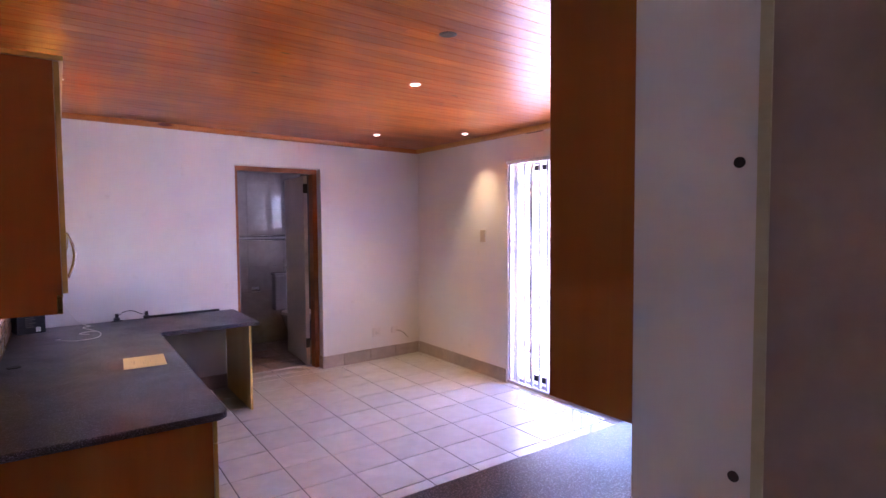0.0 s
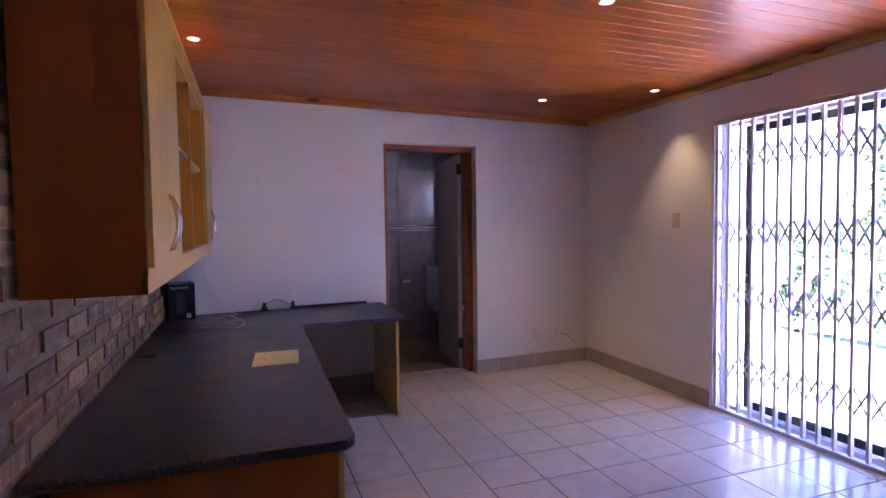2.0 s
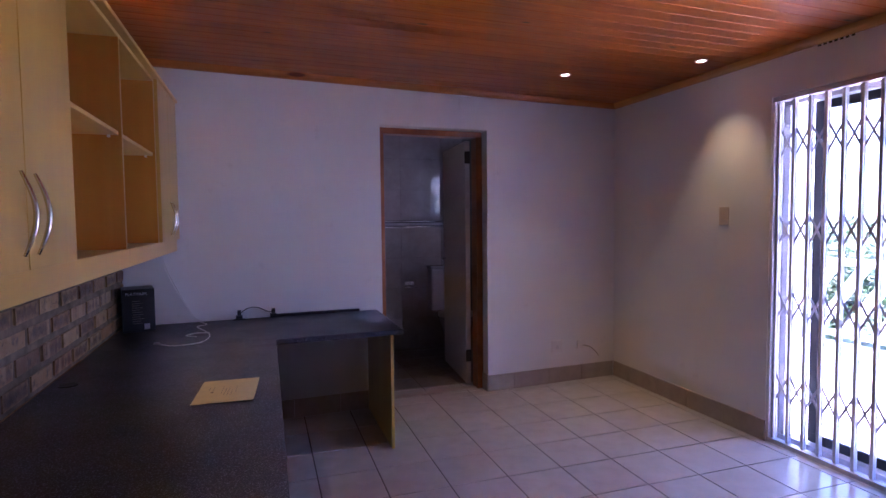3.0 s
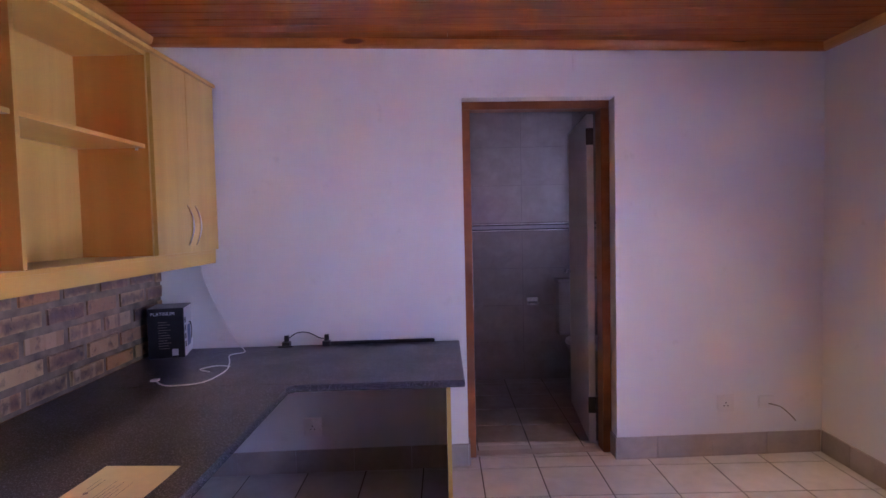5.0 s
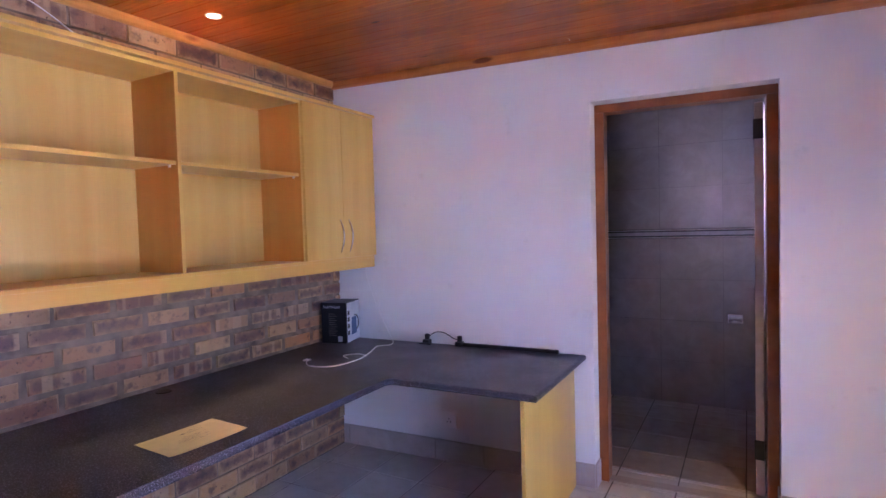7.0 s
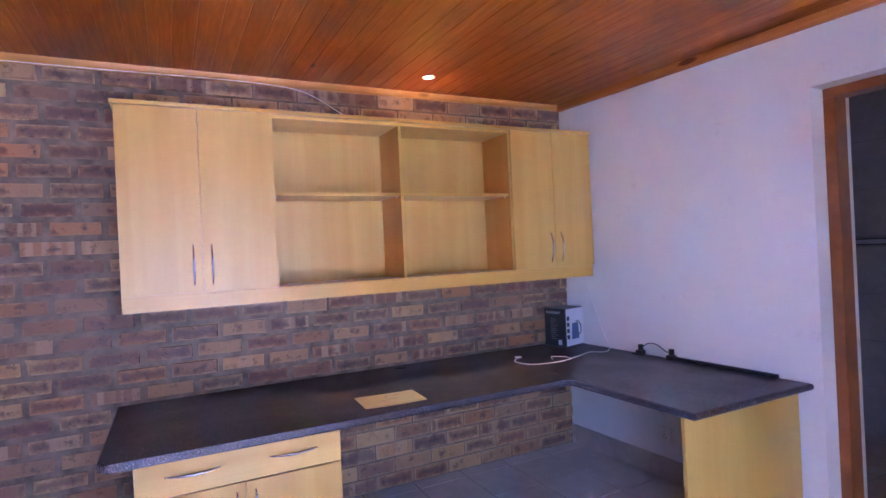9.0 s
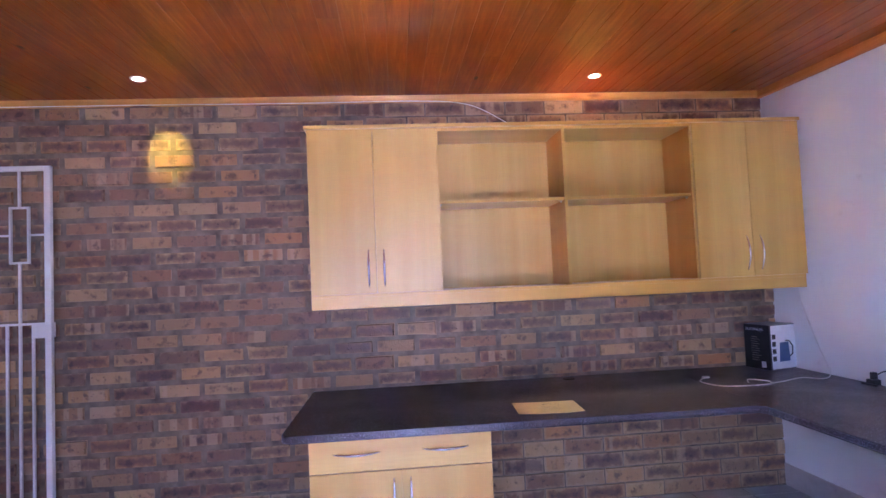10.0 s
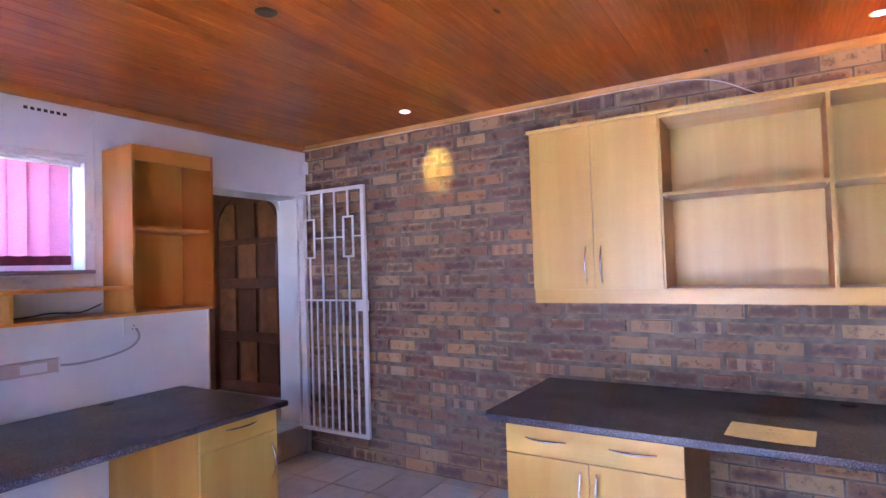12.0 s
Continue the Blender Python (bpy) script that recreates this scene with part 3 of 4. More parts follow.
# ---- inner doors ----
def bathroom_door():
    y = north(DX0) + 0.10
    d = tagged(thing("door_1", "off-white door standing open into the bathroom in a varnished timber frame", "door", (DX0, y, 0)), kind="structure")
    d.rotation_euler = (0, 0, math.atan(SKEW))
    W = DX1 - DX0
    part("door_frame", boxes((0.0, 0.0, 0.0, 0.05, 0.10, DZ - 0.045), (W - 0.05, 0.0, 0.0, W, 0.10, DZ - 0.045), (0.0, 0.0, DZ - 0.045, W, 0.10, DZ), bevel=0.004), FRAME_WOOD, d, "orange varnished timber frame")
    leaf = part("door_leaf", boxes((-0.04, 0, 0.012, 0.0, 0.79, DZ - 0.055), bevel=0.003), DOOR_WHITE, d, "off-white flush door leaf")
    leaf.location, leaf.rotation_euler = (W - 0.055, 0.125, 0), (0, 0, radians(-7.6))
    for z in (0.2, 1.85):
        part("hinge", boxes((-0.045, -0.012, z, 0.0, -0.001, z + 0.10), bevel=0.002), BRONZE, leaf)
    bm = tube(bmesh.new(), [(-0.041, 0.73, 1.02), (-0.08, 0.73, 1.02), (-0.085, 0.69, 1.02), (-0.085, 0.62, 1.015)], 0.009)
    part("door_handle", bm, CHROME, leaf, "steel lever handle", True)
    part("threshold", boxes((0.0, 0.02, -0.003, W, 0.09, 0.004)), SKIRT, d)
    return d


bathroom_door()


def front_door():
    """Arched hardwood door with three rows of raised panels, in the hall's west wall."""
    d = tagged(thing("door_2", "dark varnished hardwood front door with arched top and raised panels", "door", (hx0, -2.04, HALL)), kind="structure")
    W, Z = 1.18, 2.11
    part("door_frame", boxes((-0.08, 0, 0, 0.03, 0.09, Z), (-0.08, W - 0.09, 0, 0.03, W, Z), (-0.08, 0.09, Z - 0.08, 0.03, W - 0.09, Z), bevel=0.005), DARK_WOOD, d)
    part("leaf", boxes((-0.05, 0.09, 0.01, -0.015, W - 0.09, Z - 0.08)), DARK_WOOD, d)
    for r, (z0, z1) in enumerate(((0.12, 0.52), (0.62, 1.06), (1.16, 1.50), (1.56, 1.92))):
        for c in range(3):
            y0 = 0.15 + c * 0.305
            part("panel", boxes((-0.013, y0, z0, 0.004, y0 + 0.25, z1), bevel=0.008), PANEL_WOOD if (c + r) % 2 else DARK_WOOD, d)
    bm = bmesh.new()
    n = 10
    for side in (0, 1):
        cx, cz, r = W / 2, Z - 0.08 - 0.5, W / 2 - 0.09
        corner = (0.09 if side == 0 else W - 0.09, Z - 0.08)
        pts = [corner] + [(cx + (-1 if side == 0 else 1) * r * math.cos(a), cz + r * math.sin(a)) for a in [math.pi / 2 * k / n for k in range(n + 1)]]
        a = [bm.verts.new((0.006, p[0], p[1])) for p in pts]
        b = [bm.verts.new((0.028, p[0], p[1])) for p in pts]
        bm.faces.new(a)
        bm.faces.new(b[::-1])
        for k in range(len(pts)):
            j = (k + 1) % len(pts)
            bm.faces.new((a[k], b[k], b[j], a[j]))
    part("arch", bm, DARK_WOOD, d)
    return d


front_door()
structure("wall_porch", boxes((hx0 - 0.22, -2.15, 0, hx0 - 0.13, -0.8, 2.6)), PLASTER)


# ---- white burglar gate folded back on the brick wall ----
def burglar_gate():
    g = thing("burglar_gate", "white enamelled steel burglar gate swung open against the brick wall", "security gate", (0.068, -0.17, 0.19))
    L, Z = 0.715, 1.86
    b = 0.014
    part("frame", boxes((-0.014, 0, 0, 0.014, 0.026, Z), (-0.014, L - 0.032, 0, 0.014, L, Z), (-0.014, 0.026, 0, 0.014, L - 0.032, 0.026), (-0.014, 0.026, Z - 0.026, 0.014, L - 0.032, Z), bevel=0.003), WHITE_METAL, g)
    mid = 1.0
    part("rail", boxes((-0.007, 0.026, mid, 0.007, L - 0.032, mid + 0.012)), WHITE_METAL, g)
    n = 9
    for k in range(n):
        y = 0.026 + (k + 1) * (L - 0.058) / (n + 1)
        part("bar", boxes((-0.006, y - 0.006, 0.026, 0.006, y + 0.006, mid)), WHITE_METAL, g)
    ys = [0.026 + (k + 1) * (L - 0.058) / 5 for k in range(4)]
    for k, y in enumerate(ys):
        if k in (0, 3):
            part("bar", boxes((-0.006, y - 0.006, mid + 0.012, 0.006, y + 0.006, 1.33)), WHITE_METAL, g)
            part("bar", boxes((-0.006, y - 0.006, 1.64, 0.006, y + 0.006, Z - 0.026)), WHITE_METAL, g)
            part("ring", boxes((-0.006, y - 0.052, 1.33, 0.006, y - 0.040, 1.64), (-0.006, y + 0.040, 1.33, 0.006, y + 0.052, 1.64), (-0.006, y - 0.040, 1.33, 0.006, y + 0.040, 1.342), (-0.006, y - 0.040, 1.628, 0.006, y + 0.040, 1.64)), WHITE_METAL, g, "rectangular steel loop")
        else:
            part("bar", boxes((-0.006, y - 0.006, mid + 0.012, 0.006, y + 0.006, Z - 0.026)), WHITE_METAL, g)
    for a, b in ((ys[0] + 0.052, ys[3] - 0.052), (ys[3] + 0.052, L - 0.032), (0.026, ys[0] - 0.052)):
        part("cross_bar", boxes((-0.005, a, 1.48, 0.005, b, 1.49)), WHITE_METAL, g)
    part("lock", boxes((-0.018, L - 0.09, 0.93, 0.022, L + 0.006, 1.01), bevel=0.004), WHITE_METAL, g, "white lock box")
    for z in (0.15, 1.6):
        part("hinge", boxes((-0.05, -0.012, z, 0.0, 0.004, z + 0.09), bevel=0.002), WHITE_METAL, g)
    return g


burglar_gate()


# ---- furniture ----
def pull(parent, a, b, out, mat=None):
    """A bowed metal handle between a and b, standing out along the vector out."""
    a, b, out = Vector(a), Vector(b), Vector(out)
    pts = [a.lerp(b, k / 10) + out * (0.006 + 0.026 * math.sin(math.pi * k / 10)) for k in range(11)]
    rad = [0.0035 + 0.0028 * math.sin(math.pi * k / 10) for k in range(11)]
    bm = tube(bmesh.new(), pts, rad, 8)
    return part("handle", bm, CHROME, parent, "bowed brushed chrome handle", True)


CY0, CY1, CZ0, CZ1, CX = 1.955, 4.685, 1.208, 2.148, 0.318


def wall_cabinet():
    c = thing("wall_cabinet", "pale beech wall cabinet, closed doors at the ends, empty open shelves", "cabinet", (0.012, CY0, CZ0))
    L, D, T = CY1 - CY0, CX - 0.012, 0.016
    z0, z1 = 0.075, CZ1 - CZ0
    s = [0, 0.68, 1.375, 2.10, L]
    ups = [(0, T), (s[1] - T / 2, s[1] + T / 2), (s[2] - T / 2, s[2] + T / 2), (s[3] - T / 2, s[3] + T / 2), (L - T, L)]
    for a, b in ups:
        part("side", boxes((0, a, 0.0 if a == 0 or b == L else z0, D - 0.001, b, z1), bevel=0.001), SHADED_END_Z if a == 0 else WARM_SIDE_Z, c, "beech side board, light and shade put into its tone")
        part("edging", boxes((D - 0.0008, a, 0.0 if a == 0 or b == L else z0, D + 0.0002, b, z1)), BEECH_Z, c)
    for i in range(4):
        a, b = ups[i][1], ups[i + 1][0]
        part("bottom", boxes((0, a, z0 - T, D, b, z0)), BEECH_Y, c)
        part("top", boxes((0, a, z1 - T, D, b, z1)), BEECH_Y, c)
        part("back", boxes((0.0, a, z0, 0.006, b, z1 - T)), BEECH_BACK, c, "lighter back panel")
        if i in (1, 2):
            part("shelf", boxes((0.006, a, 0.535, D - 0.012, b, 0.535 + T), bevel=0.001), BEECH_Y, c)
            for yy in (a + 0.004, b - 0.012):
                part("shelf_pin", boxes((D - 0.05, yy, 0.525, D - 0.04, yy + 0.008, 0.535)), WHITE_PLASTIC, c)
    part("pelmet", boxes((D - 0.018, 0.0, 0.0, D + 0.001, L, z0 - T), (D - 0.018, 0.0, z0 - T, D + 0.003, L, z0 - 0.002), bevel=0.0015), BEECH_Y, c, "beech pelmet strip")
    part("cornice", boxes((0.0, -0.012, z1, D + 0.032, L + 0.004, z1 + 0.018), bevel=0.002), BEECH_Y, c, "overhanging top board")
    for (a, b), inner in (((0, s[1] / 2), 1), ((s[1] / 2, s[1]), 0), ((s[3], (s[3] + L) / 2), 1), (((s[3] + L) / 2, L), 0)):
        d = part("door", boxes((D + 0.002, a + 0.0015, z0 + 0.001, D + 0.019, b - 0.0015, z1 - 0.002), bevel=0.0015), BEECH_Z, c, "plain beech door, closed")
        y = b - 0.04 if inner else a + 0.04
        pull(d, (D + 0.018, y, z0 + 0.035), (D + 0.018, y, z0 + 0.225), (1, 0, 0))
    return c


wall_cabinet()

DT, DTH = 0.732, 0.032


def l_worktop():
    t = thing("l_shaped_worktop", "dark speckled granite-look laminate worktop, L-shaped, standing on the brick side", "worktop", (0.004, 1.895, DT))
    x1, x2, y1, y2, r = 0.886, 1.636, 2.09, north(1.55) - 1.895 - 0.002, 0.035
    pts = [(0, 0)]
    pts += [(x1 - r + r * math.sin(a), r - r * math.cos(a)) for a in [math.pi / 2 * k / 5 for k in range(6)]]
    pts += [(x1, y1 - 0.03), (x1 + 0.03, y1)]
    pts += [(x2, y1), (x2, north(x2) - 1.897), (0, north(0) - 1.897)]
    bm = bmesh.new()
    lo = [bm.verts.new((x, y, -DTH)) for x, y in pts]
    hi = [bm.verts.new((x, y, 0)) for x, y in pts]
    bm.faces.new(lo[::-1])
    f = bm.faces.new(hi)
    for k in range(len(pts)):
        j = (k + 1) % len(pts)
        bm.faces.new((lo[k], lo[j], hi[j], hi[k]))
    es = [e for e in bm.edges if all(abs(v.co.z) < 1e-6 for v in e.verts) or all(abs(v.co.z + DTH) < 1e-6 for v in e.verts)]
    es = [e for e in es if max(v.co.x for v in e.verts) > 0.01]
    bmesh.ops.bevel(bm, geom=es, offset=0.012, segments=3, affect="EDGES", profile=0.5)
    part("top", bm, LAMINATE, t)
    part("joint", boxes((0.03, y1 + 0.001, 0.0002, x1 + 0.02, y1 + 0.0022, 0.0007)), BLACK_PLASTIC, t, "thin dark joint line")
    ang = [math.radians(a) for a in range(0, 360, 20)]
    part("cable_grommet", disc(bmesh.new(), 0.075, 1.47, 0.0002, 0.036, 0.032, 0.004), BLACK_PLASTIC, t, "black round cable grommet")
    part("end_panel", boxes((1.556, y1 + 0.015, -DT + 0.001, 1.574, y2 - 0.012, -DTH - 0.001), bevel=0.001), BEECH_Z, t, "beech end panel to the floor")
    return t


l_worktop()


def drawer_unit(x, y, turn, w, drawers, name_label, depth=0.80):
    """Base unit: front looks along local +x. drawers: number of bow handles in the drawer front."""
    u = thing("base_cabinet", name_label, "cabinet", (x, y, 0))
    u.rotation_euler = (0, 0, turn)
    z1, zs = DT - DTH - 0.002, 0.562
    for nm, r in (("side", (0, 0.0, 0.0, depth, 0.016, z1)), ("side", (0, w - 0.016, 0.0, depth, w, z1)), ("back", (0, 0.016, 0.10, 0.012, w - 0.016, z1)),
                  ("bottom", (0.012, 0.016, 0.10, depth, w - 0.016, 0.116)), ("plinth", (depth - 0.06, 0.016, 0.0, depth - 0.045, w - 0.016, 0.10))):
        part(nm, boxes(r, bevel=0.001), (SHADED_END_Z if r[1] == 0.0 and drawers == 2 else WARM_SIDE_Z) if nm == "side" else BEECH_Z, u)
    d = part("drawer_front", boxes((depth + 0.002, 0.001, zs + 0.002, depth + 0.020, w - 0.001, z1 - 0.002), bevel=0.0015), BEECH_Y, u, "wide beech drawer front")
    n = drawers
    for k in range(n):
        cy = w * (k + 0.5) / n + (0 if n == 1 else (0.005 if k == 0 else -0.005))
        pull(d, (depth + 0.019, cy - 0.095, 0.64), (depth + 0.019, cy + 0.095, 0.64), (1, 0, 0))
    if n == 2:
        for a, b, yy in ((0.001, w / 2 - 0.0015, w / 2 - 0.035), (w / 2 + 0.0015, w - 0.001, w / 2 + 0.035)):
            f = part("door", boxes((depth + 0.002, a, 0.102, depth + 0.020, b, zs - 0.002), bevel=0.0015), BEECH_Z, u)
            pull(f, (depth + 0.019, yy, 0.53), (depth + 0.019, yy, 0.34), (1, 0, 0))
    else:
        f = part("door", boxes((depth + 0.002, 0.001, 0.102, depth + 0.020, w - 0.001, zs - 0.002), bevel=0.0015), BEECH_Z, u)
        pull(f, (depth + 0.019, w - 0.04, 0.50), (depth + 0.019, w - 0.04, 0.31), (1, 0, 0))
    return u


drawer_unit(0.045, 2.003, 0.0, 0.765, 2, "pale beech base cabinet with one wide drawer above two closed doors")
drawer_unit(1.556, YB + 0.02, radians(90), 0.47, 1, "beech base cabinet, sides tinted as by warm light, with a drawer above one closed door", 0.80)


def second_worktop():
    t = thing("straight_worktop", "dark speckled laminate worktop below the window, resting on a base cabinet", "worktop", (1.095, YB + 0.003, DT))
    bm = boxes((0, 0, -DTH, 2.45, 0.945, 0), bevel=0.011)
    part("top", bm, LAMINATE, t)
    part("cable_grommet", disc(bmesh.new(), 0.49, 0.07, 0.0002, 0.036, 0.032, 0.004), BLACK_PLASTIC, t)
    part("end_panel", boxes((2.40, 0.05, -DT + 0.001, 2.418, 0.90, -DTH - 0.001)), BEECH_Z, t)
    return t


second_worktop()


def shelf_unit():
    """Tall open box beside the doorway with a low open run below the window."""
    s = thing("open_wall_shelf", "beech open wall shelf, tinted as by warm light, with a low run of pigeonholes", "shelf", (1.07, YB + 0.004, 1.215))
    W, Z, D, T = 0.495, 0.925, 0.298, 0.016
    for a in (0, W - T):
        part("side", boxes((a, 0, 0, a + T, D, Z), bevel=0.001), WARM_SIDE_Z if a else SHADED_END_Z, s)
    part("top", boxes((T, 0, Z - T, W - T, D, Z)), WARM_SIDE_X, s)
    part("bottom", boxes((T, 0, 0, W - T, D, T)), WARM_SIDE_X, s)
    part("rail", boxes((T, D - 0.016, Z - T - 0.07, W - T, D, Z - T), bevel=0.001), WARM_SIDE_X, s, "beech front rail")
    part("shelf", boxes((T, 0.006, 0.462, W - T, D - 0.02, 0.462 + T), bevel=0.001), WARM_SIDE_X, s)
    part("back", boxes((T, 0, T, W - T, 0.006, Z - T)), WARM_SIDE_Z, s)
    L = 1.3
    part("low_top", boxes((W, 0, 0.145, W + L, D, 0.145 + T), bevel=0.001), WARM_SIDE_X, s)
    part("low_bottom", boxes((W, 0, 0, W + L, D, T), bevel=0.001), WARM_SIDE_X, s)
    for x in (0.535, 0.92, L - T):
        part("divider", boxes((W + x, 0, T, W + x + T, D, 0.145)), WARM_SIDE_Z, s)
    return s


shelf_unit()


# ---- things on the desk ----
def letter():
    p = thing("letter", "cream printed letter lying folded flat on the dark worktop", "paper", (0.70, 3.06, DT + 0.0012))
    p.rotation_euler = (0, 0, radians(-4))
    bm = bmesh.new()
    nx, ny = 5, 8
    g = [[bm.verts.new((-0.108 + 0.216 * i / nx, -0.148 + 0.296 * j / ny, 0.0006 + 0.004 * (abs(j / ny - 0.5) * 2) ** 3 * (0.4 + i / nx * 0.6))) for j in range(ny + 1)] for i in range(nx + 1)]
    for i in range(nx):
        for j in range(ny):
            bm.faces.new((g[i][j], g[i + 1][j], g[i + 1][j + 1], g[i][j + 1]))
    r = bmesh.ops.extrude_face_region(bm, geom=list(bm.faces))
    for v in [e for e in r["geom"] if isinstance(e, bmesh.types.BMVert)]:
        v.co.z += 0.0006
    part("sheet", bm, PAPER, p)
    rows = [(-0.07, 0.02, 0.09), (-0.055, -0.02, 0.10), (-0.02, -0.03, 0.11), (-0.008, -0.05, 0.04), (0.004, -0.06, 0.06), (0.016, -0.09, 0.02), (0.03, -0.02, 0.08)]
    bm = bmesh.new()
    for x, a, b in rows:
        box(bm, x, a, 0.0012, x + 0.0012, b, 0.00145)
    part("print", bm, INK, p, "faint lines of print")
    part("crest", disc(bmesh.new(), -0.055, -0.005, 0.0012, 0.006, 0.006, 0.0004), INK, p, "small round printed crest")
    return p


letter()


def words(text, size, m, mat, parent, name="lettering"):
    c = bpy.data.curves.new(name, "FONT")
    c.body, c.size, c.extrude, c.align_x = text, size, 0.0002, "LEFT"
    ob = new(name, c)
    ob.matrix_world = m
    me = bpy.data.meshes.new_from_object(ob.evaluated_get(bpy.context.evaluated_depsgraph_get()))
    me.materials.clear()
    me.materials.append(mat)
    bpy.data.objects.remove(ob)
    t = new(name, me)
    t.parent, t.matrix_basis = parent, m
    return t


def kettle_box():
    b = thing("kettle_box", "black and white printed kettle box in the corner of the worktop", "box", (0.040, 4.477, DT))
    b.rotation_euler = (0, 0, radians(14))
    W, D, Z = 0.172, 0.20, 0.258
    part("carton", boxes((0, 0, 0, W, D, Z), bevel=0.002), BOX_BLACK, b, "glossy black carton")
    part("side_print", boxes((W, 0.012, 0.004, W + 0.001, D - 0.002, Z - 0.004)), BOX_WHITE, b, "white printed side")
    bm = bmesh.new()
    disc(bm, 0, 0, 0, 0.042, 0.034, 0.11, 20)
    for v in bm.verts:
        v.co = Vector((v.co.x * 0.02, v.co.y, v.co.z))
    bmesh.ops.translate(bm, vec=(W + 0.0018, 0.11, 0.045), verts=bm.verts)
    part("kettle_picture", bm, BOX_BLUE, b, "printed picture of a blue kettle")
    bm = tube(bmesh.new(), [(W + 0.0015, 0.148, 0.07), (W + 0.0015, 0.172, 0.085), (W + 0.0015, 0.175, 0.13), (W + 0.0015, 0.15, 0.16), (W + 0.0015, 0.12, 0.165)], 0.004, 6)
    part("handle_picture", bm, BOX_BLACK, b)
    bm = bmesh.new()
    for k in range(4):
        box(bm, W + 0.001, 0.018, 0.05 + k * 0.042, W + 0.0017, 0.046, 0.078 + k * 0.042)
    part("feature_squares", bm, BLACK_PLASTIC, b)
    words("PLATINUM", 0.024, Matrix.Translation((0.016, -0.0006, Z - 0.036)) @ Euler((radians(90), 0, 0)).to_matrix().to_4x4(), BOX_WHITE, b)
    bm = bmesh.new()
    rr = random.Random(7)
    for k in range(11):
        box(bm, 0.05, -0.0012, 0.05 + k * 0.0135, 0.05 + rr.uniform(0.04, 0.075), -0.0002, 0.0525 + k * 0.0135)
    part("small_print", bm, INK, b, "lines of small print")
    part("barcode", boxes((0.112, -0.0012, 0.012, 0.142, -0.0002, 0.046)), BOX_WHITE, b, "white barcode patch")
    return b


kettle_box()


def curve_points(pts, n=8):
    """Smooth run through pts."""
    pts = [Vector(p) for p in pts]
    out = []
    for i in range(len(pts) - 1):
        p0, p1, p2, p3 = pts[max(i - 1, 0)], pts[i], pts[i + 1], pts[min(i + 2, len(pts) - 1)]
        for k in range(n):
            t = k / n
            out.append(0.5 * ((2 * p1) + (p2 - p0) * t + (2 * p0 - 5 * p1 + 4 * p2 - p3) * t * t + (3 * p1 - p0 - 3 * p2 + p3) * t ** 3))
    return out + [pts[-1]]


def cable(name, label, pts, radius, mat, category="cable"):
    ob = part(name, tube(bmesh.new(), curve_points(pts), radius, 8), mat, None, label, True)
    return tagged(ob, category=category)


zc = DT + 0.0035
white_cable = thing("white_cable", "thin white cable hanging from the cabinet and coiled on the worktop", "cable", (0.3, 4.4, DT))
white_cable.location = (0, 0, 0)
part("run", tube(bmesh.new(), curve_points([(0.22, north(0.3) - 0.02, 1.205), (0.25, north(0.3) - 0.02, 1.08), (0.34, north(0.3) - 0.02, 0.88), (0.41, north(0.4) - 0.03, 0.76), (0.46, 4.66, zc), (0.49, 4.58, zc), (0.44, 4.52, zc), (0.50, 4.36, zc), (0.54, 4.20, zc), (0.51, 4.03, zc), (0.38, 3.99, zc), (0.29, 4.07, zc)]), 0.003, 8), WHITE_PLASTIC, white_cable, smooth=True)
part("tail", tube(bmesh.new(), curve_points([(0.53, 4.29, zc), (0.46, 4.31, zc), (0.41, 4.24, zc + 0.002), (0.47, 4.20, zc)]), 0.003, 8), WHITE_PLASTIC, white_cable, smooth=True)
part("plug", boxes((0.27, 4.06, DT + 0.0005, 0.30, 4.09, DT + 0.009), bevel=0.002), WHITE_PLASTIC, white_cable)


def antenna():
    a = thing("rod_aerial", "black rod aerial with looped lead lying along the wall", "aerial", (0, north(0), 0))
    a.rotation_euler = (0, 0, math.atan(SKEW))
    part("rod", boxes((0.90, -0.045, DT + 0.001, 1.50, -0.023, DT + 0.021), bevel=0.005), BLACK_PLASTIC, a)
    for x in (0.665, 0.885):
        part("clip", boxes((x - 0.006, -0.06, DT + 0.001, x + 0.036, -0.018, DT + 0.028), (x + 0.004, -0.048, DT + 0.028, x + 0.028, -0.026, DT + 0.062), bevel=0.003), BLACK_PLASTIC, a)
    part("foot", boxes((0.64, -0.07, DT + 0.001, 0.72, -0.058, DT + 0.010), bevel=0.002), BLACK_PLASTIC, a)
    part("lead", tube(bmesh.new(), curve_points([(0.69, -0.037, DT + 0.045), (0.74, -0.037, DT + 0.075), (0.80, -0.037, DT + 0.075), (0.86, -0.037, DT + 0.045), (0.895, -0.037, DT + 0.04)]), 0.003, 8), BLACK_PLASTIC, a, smooth=True)
    return a


antenna()


